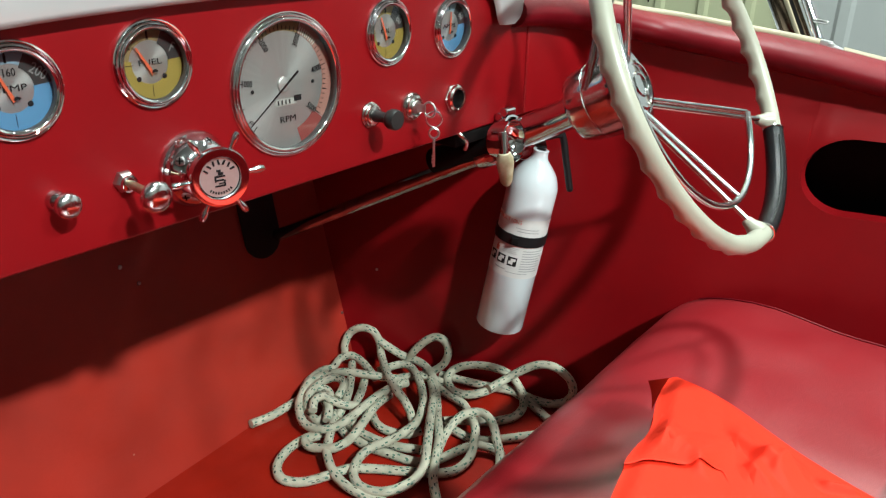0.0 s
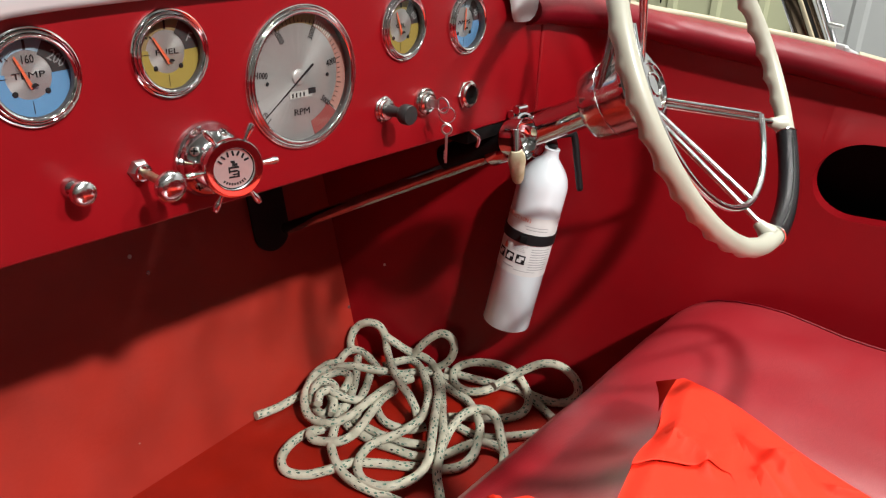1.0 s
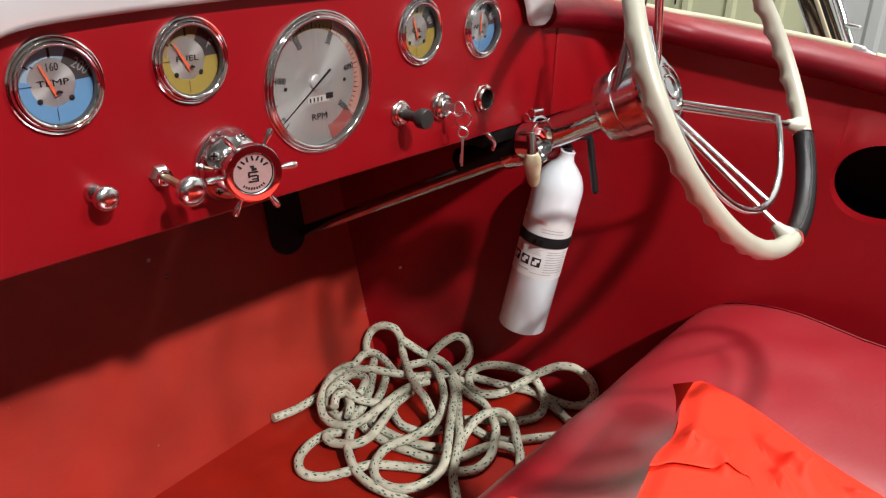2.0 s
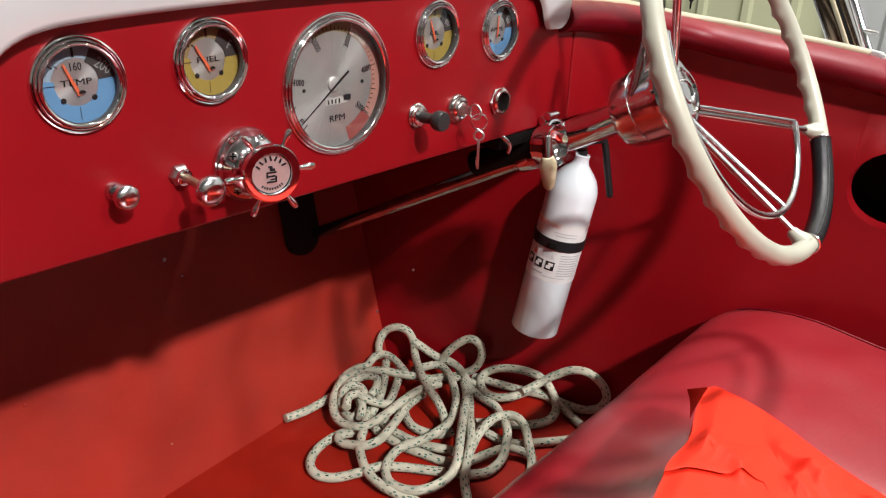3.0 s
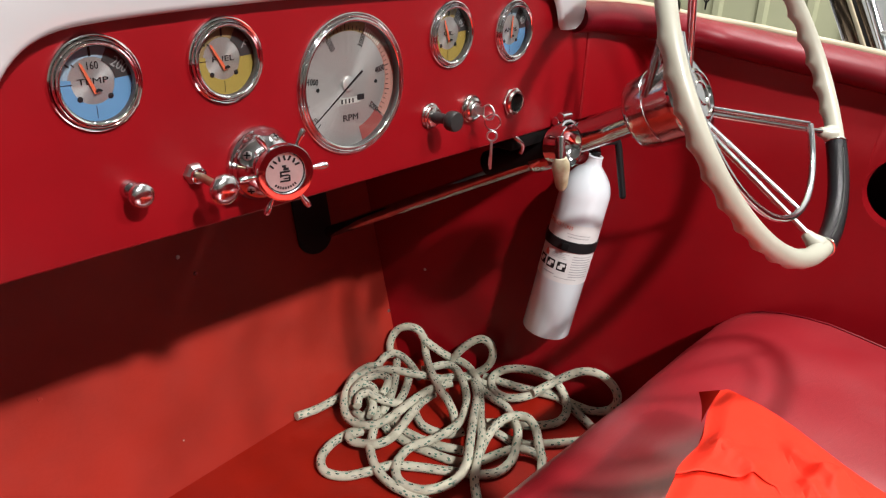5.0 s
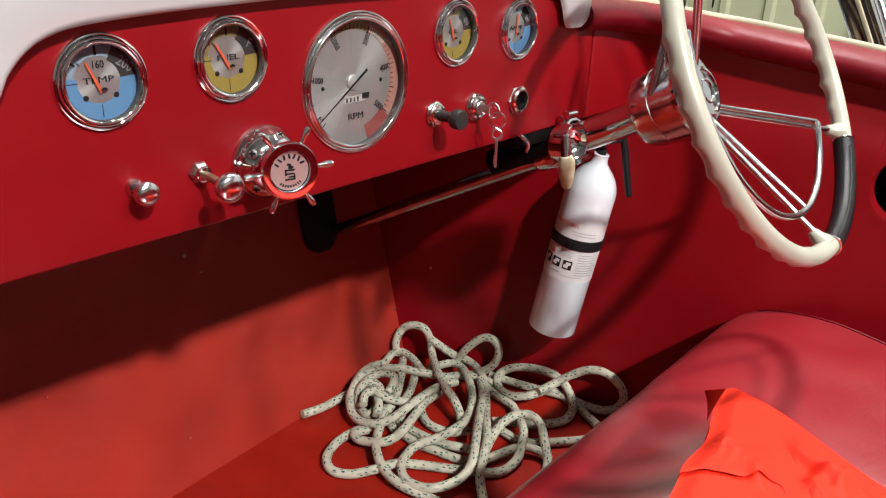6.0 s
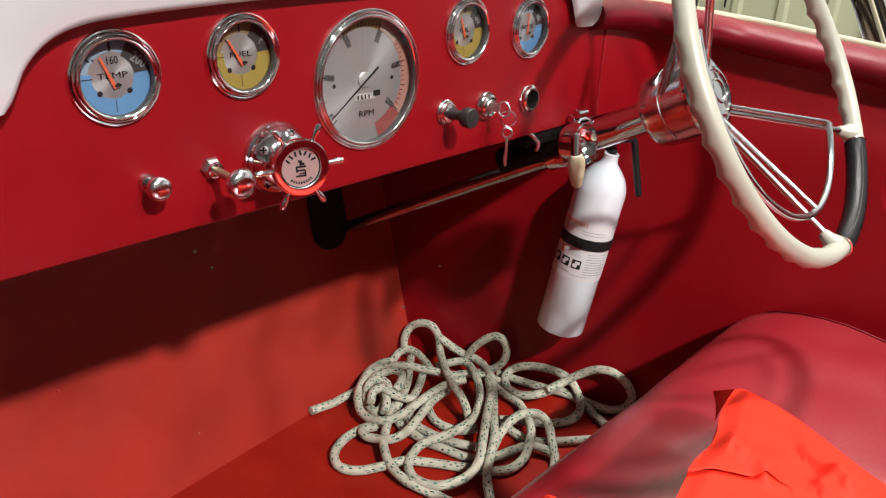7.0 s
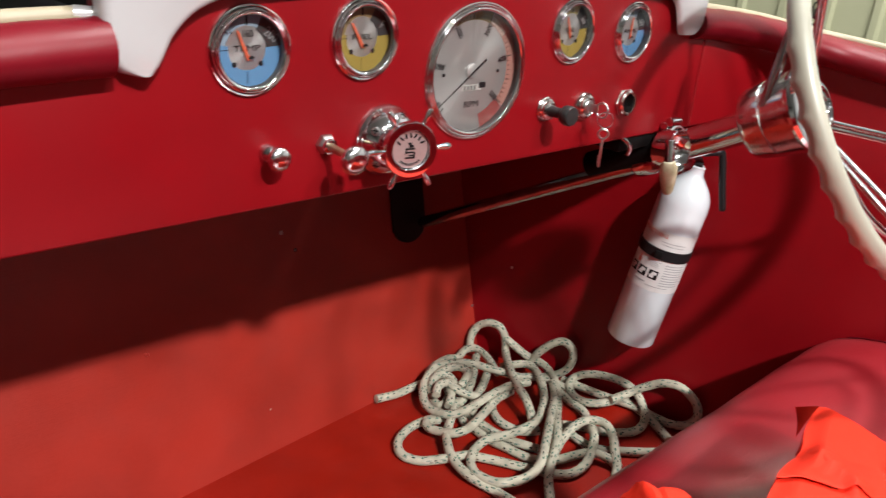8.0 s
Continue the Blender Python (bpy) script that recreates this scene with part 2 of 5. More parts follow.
def letters(text, size, m, mat, parent, name="lettering", width=1.0, align="CENTER", thick=0.0002):
    """Raised print as a mesh, set with the built-in font."""
    cu = bpy.data.curves.new(name, "FONT")
    cu.body, cu.size, cu.align_x, cu.align_y, cu.extrude, cu.resolution_u = text, size, align, "CENTER", thick, 2
    tmp = bpy.data.objects.new("tmp", cu)
    scene.collection.objects.link(tmp)
    me = bpy.data.meshes.new_from_object(tmp.evaluated_get(bpy.context.evaluated_depsgraph_get()))
    bpy.data.objects.remove(tmp)
    me.transform(m @ Matrix.Diagonal((width, 1, 1, 1)))
    me.materials.clear()
    me.materials.append(mat)
    ob = new(name, me)
    ob.parent = parent
    return ob


# ---- the cockpit ----
def wall_x(y):
    """Half width of the cockpit at y; it narrows towards the bow."""
    return 0.605 - 0.25 * y - 0.15 * max(0.0, y) ** 2


POCKET_Z, POCKET_H, POCKET_Y0, POCKET_Y1 = 0.493, 0.0565, -0.309, -0.66


def pocket_half(y):
    """Half height of the oval pocket opening at y."""
    if y >= POCKET_Y0 or y <= POCKET_Y1:
        return 0.0
    d = min(POCKET_Y0 - y, y - POCKET_Y1)
    c = 0.062
    return POCKET_H if d >= c else POCKET_H * math.sqrt(max(0.0, 1 - ((c - d) / c) ** 2))


def wall_point(sign, y, z, out=0.0):
    # the panel is set back under the roll
    lean = 0.03 * max(0.0, z - 0.35) + 0.024 * min(1.0, max(0.0, (z - 0.554) / 0.03))
    return Vector((sign * (wall_x(y) + lean + out), y, z))


def side_panel(sign, pocket):
    ys = [0.56 - 0.03 * i for i in range(29)]
    fine = [POCKET_Y0 - 0.062 * (1 - math.cos(math.pi / 2 * i / 10)) for i in range(11)]
    fine += [POCKET_Y1 + 0.062 * (1 - math.cos(math.pi / 2 * i / 10)) for i in range(11)]
    ys = sorted(set(round(y, 5) for y in ys + fine + [-0.45, -0.5, -0.8, -0.95]), reverse=True)
    bm = bmesh.new()
    half = [pocket_half(y) if pocket else 0.0 for y in ys]
    low = [[wall_point(sign, y, -0.03 + (POCKET_Z - h + 0.03) * k / 8) for k in range(9)] for y, h in zip(ys, half)]
    top = [[wall_point(sign, y, POCKET_Z + h + (0.670 + 0.165 * min(0.0, y) - 0.25 * max(0.0, y) - POCKET_Z - h) * k / 4) for k in range(5)] + [wall_point(sign, y, 0.684 + 0.165 * min(0.0, y) - 0.30 * max(0.0, y), 0.035)] for y, h in zip(ys, half)]
    grid_surface(bm, low)
    grid_surface(bm, top)
    if pocket:
        # vinyl wrapped round the edge of the opening
        for s2 in (1, -1):
            rows = []
            for y in [v for v in ys if POCKET_Y1 <= v <= POCKET_Y0]:
                h = pocket_half(y)
                rows.append([wall_point(sign, y, POCKET_Z + s2 * h), wall_point(sign, y, POCKET_Z + s2 * h * 0.985, 0.004), wall_point(sign, y, POCKET_Z + s2 * h * 0.97, 0.024)])
            grid_surface(bm, rows)
    bmesh.ops.remove_doubles(bm, verts=bm.verts, dist=0.0004)
    return bm


structure("wall_starboard", side_panel(1, True), VINYL, "red vinyl side panel with an oval pocket opening", "wall")
structure("wall_port", side_panel(-1, False), VINYL, "red vinyl covered cockpit side panel", "wall")
# a black sheet behind the opening colours in the pocket's shade
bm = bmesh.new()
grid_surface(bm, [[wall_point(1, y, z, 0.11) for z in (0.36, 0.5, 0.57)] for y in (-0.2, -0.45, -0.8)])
structure("wall_pocket_back", bm, BLACK_PAINT_AND_SHADE, "black sheet for the shade inside the side pocket", "wall")
bm = bmesh.new()
grid_surface(bm, [[(x, -0.92 - 0.1 * z, z) for z in (-0.03, 0.3, 0.66)] for x in (-0.86, 0, 0.86)])
structure("wall_aft", bm, VINYL, "red vinyl covered wall behind the seat", "wall")

bm = bmesh.new()
box(bm, 0, -0.22, -0.021, 1.9, 1.5, 0.042)
structure("floor", bm, FLOOR_PAINT, "worn red painted cockpit floor", "floor", False)


def board_y(x, z):
    return 0.3684 + 0.09 * x + 0.19 * z


# the toe board, with its screws
bm = bmesh.new()
front = [[(x, board_y(x, z), z) for z in (-0.02, 0.1, 0.25, 0.45, 0.59)] for x in (-0.7, -0.3, 0, 0.3, 0.62)]
grid_surface(bm, front)
structure("wall_bulkhead", bm, BOARD, "red painted plywood toe board under the dashboard", "wall")
board = thing("toe_board_screws", pose(0, 0, 0), "small painted screw heads set into the toe board", "screw")
for x, z, m in ((0.033, 0.348, STEEL), (0.056, 0.315, DARK_CHROME), (0.466, 0.100, STEEL), (-0.206, 0.231, BOARD)):
    bm = bmesh.new()
    base = Vector((x, board_y(x, z), z))
    lathe(bm, [(0, 0.002), (0.0025, 0.0016), (0.0035, 0)], 14, axis_matrix(base, base + Vector((0, -1, 0.19))))
    part("screw_head", bm, m, board)
side_screw = thing("side_panel_screw", axis_matrix(wall_point(1, 0.36, 0.205), wall_point(1, 0.36, 0.205) + Vector((-1, -0.3, 0))), "small steel screw head in the side panel", "screw")
bm = bmesh.new()
lathe(bm, [(0, 0.002), (0.0022, 0.0016), (0.003, -0.001)], 14)
part("head", bm, STEEL, side_screw)

# the dashboard: a middle panel and a side panel that meet at a seam; both are cut down where the rolls pass
GAUGES = ((-0.2452, 0.710), (-0.1365, 0.715), (0.1405, 0.7135), (0.2500, 0.7090))
TACH = (0.0005, 0.678)


def cut_holes(bm, holes):
    """Round holes through the front of the panel, with walls that run back to its rear."""
    front = max((f for f in bm.faces if all(abs(v.co.y) < 1e-5 for v in f.verts)), key=lambda f: f.calc_area())
    loops = [list(front.verts)]
    bm.faces.remove(front)
    for cx, cz, r in holes:
        ring = [bm.verts.new((cx + r * math.cos(2 * math.pi * i / 48), 0, cz + r * math.sin(2 * math.pi * i / 48))) for i in range(48)]
        deep = [bm.verts.new((v.co.x, 0.0236, v.co.z)) for v in ring]
        for i in range(48):
            bm.faces.new((ring[i], ring[(i + 1) % 48], deep[(i + 1) % 48], deep[i]))
        loops.append(ring)
    flat = [v for loop in loops for v in loop]
    for tri in tessellate_polygon([[Vector((v.co.x, v.co.z, 0)) for v in loop] for loop in loops]):
        bm.faces.new([flat[i] for i in tri])


dash = thing("dashboard", pose(0, 0.0, 0.577), "red vinyl covered dashboard with a stitched seam near one end", "dashboard")
for corners in ([(-0.60, 0.0), (-0.60, 0.11), (-0.45, 0.128), (-0.356, 0.136), (-0.350, 0.225), (0.350, 0.225), (0.356, 0.136), (0.415, 0.132), (0.415, 0.0)],
                [(0.4175, 0.0), (0.4175, 0.132), (0.47, 0.128), (0.622, 0.096), (0.622, 0.0)]):
    bm = bmesh.new()
    face = bm.faces.new([bm.verts.new((x, 0.024, z)) for x, z in corners])
    r = bmesh.ops.extrude_face_region(bm, geom=[face])
    bmesh.ops.translate(bm, verts=[v for v in r["geom"] if isinstance(v, bmesh.types.BMVert)], vec=(0, -0.024, 0))
    bmesh.ops.recalc_face_normals(bm, faces=bm.faces)
    bmesh.ops.bevel(bm, geom=[e for e in bm.edges if all(v.co.y < 0.001 for v in e.verts)], offset=0.004, segments=3, profile=0.5, affect="EDGES")
    if corners[0][0] < 0:
        cut_holes(bm, [(x, z - 0.577, 0.0305) for x, z in GAUGES] + [(TACH[0], TACH[1] - 0.577, 0.0618)])
    part("panel", bm, VINYL, dash)
bm = bmesh.new()
box(bm, 0, 0.0195, 0.052, 1.19, 0.008, 0.09)
part("backing_board", bm, BLACK_PAINT_AND_SHADE, dash)
# unseen boards; the upper one is lengthened to block light leaking from above
bm = bmesh.new()
box(bm, 0, 0.30, 0.16, 0.66, 0.55, 0.02)
box(bm, 0, 0.165, 0.046, 0.92, 0.28, 0.012)
part("unseen_underside_board", bm, BLACK_PAINT_AND_SHADE, dash)

# the foredeck with its lip over the dashboard
deck = thing("foredeck", pose(0, 0, 0), "glossy white fibreglass foredeck with a rounded lip over the dashboard", "deck")


def even(pts, n):
    """A smooth run through the points, cut into n even steps."""
    path = smooth_path([(x, z, 0) for x, z in pts], 8)
    length = [0.0]
    for p, q in zip(path, path[1:]):
        length.append(length[-1] + (q - p).length)
    run, k = [], 0
    for i in range(n + 1):
        d = length[-1] * i / n
        while k < len(path) - 2 and length[k + 1] < d:
            k += 1
        u = (d - length[k]) / max(1e-9, length[k + 1] - length[k])
        p = path[k].lerp(path[k + 1], min(1, u))
        run.append(Vector((p.x, p.y)))
    return run


def lip_half(sign, foot, w):
    """Outer and inner edge of one half of the lip, from the middle to the foot of its tongue."""
    outer = even([(0.0, 0.848), (0.15, 0.844), (0.28, 0.834), (w - 0.036, 0.820), (w - 0.011, 0.797), (w - 0.002, 0.767), (w, 0.738), (w - 0.002, foot + 0.014), (w - 0.009, foot + 0.003), (w - 0.019, foot)], 48)
    under = even([(0.0, 0.7610), (0.085, 0.7600), (0.17, 0.7570), (0.238, 0.7530), (0.267, 0.7495), (0.284, 0.7440), (0.2965, 0.7365), (0.3085, 0.7245), (0.3145, 0.7140), (0.3200, foot + 0.006), (0.3255, foot)], 48)
    if sign > 0:
        # this tongue is squarer
        under = even([(0.0, 0.7610), (0.085, 0.7600), (0.17, 0.7570), (0.25, 0.7535), (0.285, 0.7515), (0.302, 0.7485), (0.313, 0.7435), (0.320, 0.735), (0.325, 0.725), (0.330, foot + 0.006), (0.335, foot)], 48)
    return [Vector((sign * p.x, p.y)) for p in outer], [Vector((sign * p.x, p.y)) for p in under]


bm = bmesh.new()
for sign, foot, wide in ((-1, 0.698, 0.357), (1, 0.705, 0.383)):
    outer, under = lip_half(sign, foot, wide)
    rows = []
    for side, line in ((0, outer), (1, under)):
        # y and inset of the rounded edge; the inner edge rolls back under itself
        steps = ((0.004, 0.0), (-0.008, 0.0), (-0.012, 0.001), (-0.0145, 0.003), (-0.016, 0.006)) if side == 0 else ((-0.016, 0.006), (-0.0145, 0.003), (-0.012, 0.001), (-0.009, 0.0), (-0.004, 0.006), (0.004, 0.016))
        for y, inset in steps:
            row = []
            for i, p in enumerate(line):
                t = (line[min(i + 1, 48)] - line[max(i - 1, 0)]).normalized()
                into = Vector((t.y, -t.x)) * sign * (1 if side == 0 else -1)
                if i == 0:
                    into = Vector((0, -1 if side == 0 else 1))
                d = inset if (side == 0 or y < -0.0095 or sign > 0 or i < 40) else inset * (48 - i) / 8
                if i == 48:
                    into = Vector((-sign if side == 0 else sign, 0))
                q = p + into * min(d, 0.006 if y < -0.009 else 1)
                row.append((q.x, y, q.y))
            rows.append(row)
    grid_surface(bm, rows)
    # sole of the tongue
    grid_surface(bm, [[row[-1] for row in rows[:5]], [rows[k][-1] for k in (9, 8, 7, 6, 5)]])
bmesh.ops.remove_doubles(bm, verts=bm.verts, dist=0.0003)
part("lip", bm, WHITE, deck, "rounded white lip")
bm = bmesh.new()
left, right = lip_half(-1, 0.698, 0.357)[0], lip_half(1, 0.705, 0.383)[0]
top = [(p.x, p.y) for p in left[40::-1]] + [(p.x, p.y) for p in right[1:41]]
cowl = [[(x, y, z + rise) for x, z in top] for y, rise in ((0.004, 0.0), (0.2, 0.012), (0.5, 0.02), (0.8, 0.02))]
# the cowl runs out on the bow
for y, keep in ((1.05, 0.85), (1.3, 0.55), (1.5, 0.25), (1.62, 0.0)):
    base = 0.66 - 0.11 * y
    cowl.append([(x * (0.75 + 0.25 * keep), y, base + max(0.0, z - base) * keep) for x, z in top])
grid_surface(bm, cowl)
part("shell", bm, WHITE, deck)


# ---- coaming rolls ----
def coaming(s):
    roll = thing("coaming_roll", pose(0, 0, 0), "padded red vinyl coaming roll edged with beige piping", "coaming", "coaming rolls")
    spine = [(0.353, -0.003, 0.7175, 0.020) if s < 0 else (0.376, 0.002, 0.7165, 0.0195), (0.45, -0.003 if s < 0 else 0.001, 0.712, 0.020), (0.56, -0.012, 0.699, 0.022), (0.650, -0.068, 0.6785, 0.0225), (0.684, -0.156, 0.6645, 0.0235),
             (0.718, -0.28, 0.6470, 0.0240), (0.757, -0.42, 0.6215, 0.0240), (0.812, -0.65, 0.5965, 0.0240), (0.862, -0.95, 0.5765, 0.0240)]
    path = smooth_path([(s * x, y, z) for x, y, z, h in spine], 9)
    thick = [p.z for p in smooth_path([(s * x, y, h) for x, y, z, h in spine], 9)]
    bm, trim = bmesh.new(), []
    rows = []
    for i, p in enumerate(path):
        a, b = path[max(0, i - 1)], path[min(len(path) - 1, i + 1)]
        t = (b - a).normalized()
        out = Vector((-t.y, t.x, 0)).normalized() * (-1 if s > 0 else 1)
        if out.x * s < 0 and i > 12:
            out = -out
        if i <= 12 and out.y < 0:
            out = -out
        grow = min(1.0, i / 40)
        w, h = 0.024 + 0.018 * grow, thick[i]
        puff = 1 + 0.012 * math.sin(i * 1.7) + 0.01 * math.sin(i * 0.63 + 1)
        rows.append([p + out * (w * math.cos(q)) + Vector((0, 0, h * puff * math.sin(q))) for q in [2 * math.pi * k / 24 for k in range(25)]])
        trim.append(p + out * (w * 0.72) + Vector((0, 0, h * 0.74 + 0.0045)))
    grid_surface(bm, rows)
    cap = bm.verts.new(path[0])
    bm.verts.ensure_lookup_table()
    for k in range(24):
        bm.faces.new((cap, bm.verts[k], bm.verts[k + 1]))
    bmesh.ops.remove_doubles(bm, verts=bm.verts, dist=0.0004)
    part("pad", bm, ROLL_VINYL, roll)
    cut = 47
    bm = bmesh.new()
    sweep(bm, trim[0 if s > 0 else 1:cut], 0.0065, 10)
    part("piping", bm, PIPING, roll, "cream vinyl piping")
    bm = bmesh.new()
    sweep(bm, [p + Vector((s * 0.006, 0, -0.004)) for p in trim[cut + 1:]], 0.0065, 10)
    part("piping", bm, PIPING, roll, "cream vinyl piping")
    e, f = trim[cut - 1], trim[cut + 1]
    bm = bmesh.new()
    box(bm, 0, 0, 0.006, 0.014, 0.013, 0.018, axis_matrix(e, f), 0.002)
    box(bm, -0.006 * s, -0.003, 0.013, 0.006, 0.016, 0.008, axis_matrix(e, f), 0.0015)
    rod(bm, e + (f - e) * 0.45, f + Vector((s * 0.006, 0, -0.003)), 0.0045, 0.003, 12)
    part("end_clip", bm, CLIP_METAL, roll, "small chrome end clip")
    if s < 0:
        bm = bmesh.new()
        rod(bm, trim[2] + Vector((0, 0, 0.001)), trim[0] + Vector((0.010, -0.004, 0)), 0.0062, 0.0045)
        lathe(bm, [(0, 0.008), (0.006, 0.006), (0.0085, 0), (0.006, -0.006), (0, -0.008)], 16, Matrix.Translation(trim[0] + Vector((0.012, -0.006, 0.001))))
        part("end_clip", bm, CLIP_METAL, roll, "small chrome end clip")
    return roll


coaming(1)
coaming(-1)

# ---- bench seat ----
seat = thing("bench_seat", pose(0, 0, 0), "red vinyl bench seat cushion with a rolled front and piped edge", "seat")
bm = bmesh.new()
X0, YF = -0.66, -0.162


def seat_end(y):
    return 0.655 - 0.11 * min(0.3, max(0, -0.2 - y))


def seat_rows():
    sect = [(0.0, 0.045), (0.0, 0.19), (0.003, 0.226), (0.012, 0.250), (0.028, 0.2665), (0.05, 0.2775), (0.08, 0.286), (0.115, 0.2915)]
    sect += [(0.15 + 0.03 * k, 0.294) for k in range(18)]
    rows = []
    for i in range(67):
        u = i / 66
        row = []
        for d, z in sect:
            y = YF - d
            x = X0 + (seat_end(y) - X0) * u
            edge = min(x - X0, seat_end(y) - x)
            drop = 0.0
            if edge < 0.05:
                drop = 0.003 * (1 - edge / 0.05) ** 2
            push = 0.010 * max(0, 1 - edge / 0.07) ** 2
            sag = 0.006 * noise.noise(Vector((x * 5, y * 6, 1.0))) + 0.0035 * noise.noise(Vector((x * 14, y * 11, 4.0)))
            top = min(1.0, max(0.0, (z - 0.2) / 0.08))
            row.append(Vector((x, y - push * top, z - drop * top + sag * top)))
        rows.append(row)
    return rows


rows = seat_rows()
grid_surface(bm, rows)
for end in (0, -1):
    bm.verts.ensure_lookup_table()
    low = [Vector((p.x, p.y, 0.045)) for p in rows[end]]
    grid_surface(bm, [rows[end], low])
part("cushion", bm, SEAT_VINYL, seat)
bm = bmesh.new()
sweep(bm, [p + Vector((0.002, 0, 0.001)) for p in rows[-1][3:]], 0.0013, 8)
part("piping", bm, ROLL_VINYL, seat, "matching red piping along the edge")
bm = bmesh.new()
box(bm, 0, -0.52, 0.022, 1.30, 0.66, 0.044)
part("base", bm, BOARD, seat)


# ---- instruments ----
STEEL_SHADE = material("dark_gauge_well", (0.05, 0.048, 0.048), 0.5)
GREY_FIGURE = material("grey_dial_figure", (0.22, 0.21, 0.21), 0.5)

def radial_brushed(name, color):
    """Metal brushed outwards from the middle: the grain follows the angle."""
    m = bpy.data.materials.new(name)
    m.use_nodes = True
    nt = m.node_tree
    b = nt.nodes["Principled BSDF"]
    b.inputs["Metallic"].default_value, b.inputs["Roughness"].default_value = 0.75, 0.36
    b.inputs["Anisotropic"].default_value = 0.7
    tc, sep, at, n, ramp = (nt.nodes.new(k) for k in ("ShaderNodeTexCoord", "ShaderNodeSeparateXYZ", "ShaderNodeMath", "ShaderNodeTexNoise", "ShaderNodeValToRGB"))
    tan = nt.nodes.new("ShaderNodeTangent")
    tan.direction_type, tan.axis = "RADIAL", "Z"
    nt.links.new(tan.outputs[0], b.inputs["Tangent"])
    at.operation = "ARCTAN2"
    n.noise_dimensions = "1D"
    n.inputs["Scale"].default_value, n.inputs["Detail"].default_value = 9.0, 8.0
    nt.links.new(tc.outputs["Object"], sep.inputs[0])
    nt.links.new(sep.outputs[1], at.inputs[0])
    nt.links.new(sep.outputs[0], at.inputs[1])
    nt.links.new(at.outputs[0], n.inputs["W"])
    nt.links.new(n.outputs["Fac"], ramp.inputs[0])
    ramp.color_ramp.elements[0].position, ramp.color_ramp.elements[1].position = 0.3, 0.75
    ramp.color_ramp.elements[0].color = (*[c * 0.95 for c in color], 1)
    ramp.color_ramp.elements[1].color = (*[min(1, c * 1.04) for c in color], 1)
    nt.links.new(ramp.outputs[0], b.inputs["Base Color"])
    return m


DIAL_FACE = radial_brushed("brushed_gauge_dial", (0.50, 0.48, 0.465))


def bezel(t, r, h, inner, wide, deep):
    w = r - inner
    bm = bmesh.new()
    # three polished beads with grooves between them
    lathe(bm, [(r - w * a, h * b) for a, b in ((0, 0), (0, 0.24), (0.05, 0.37), (0.15, 0.42), (0.25, 0.38), (0.29, 0.24), (0.32, 0.42), (0.38, 0.64), (0.46, 0.71), (0.54, 0.66), (0.58, 0.50), (0.61, 0.72), (0.68, 0.93), (0.78, 1.0), (0.91, 0.94), (1.0, 0.80))], 80)
    part("bezel", bm, BEZEL, t, "stepped chrome bezel")
    bm = bmesh.new()
    lathe(bm, [(inner, 0.82 * h), (inner - 0.0006, 0.5 * h), (inner - 0.0002, 0.1 * h), (wide, -0.0004), (wide, -deep)], 64)
    part("inner_ring", bm, STEEL_SHADE, t)
    bm = bmesh.new()
    lathe(bm, [(0, 0.80 * h), (inner * 0.6, 0.79 * h), (inner, 0.75 * h)], 48)
    glass = part("glass", bm, GLASS, t, "clear flat glass")
    glass.visible_shadow = False


def bar(bm, a, r0, r1, w, h):
    """A printed tick at the angle a, from radius r0 to r1."""
    c, s = math.cos(radians(a)), math.sin(radians(a))
    pts = [(r0, -w / 2), (r1, -w / 2), (r1, w / 2), (r0, w / 2)]
    bm.faces.new([bm.verts.new((x * c - y * s, x * s + y * c, h)) for x, y in pts])


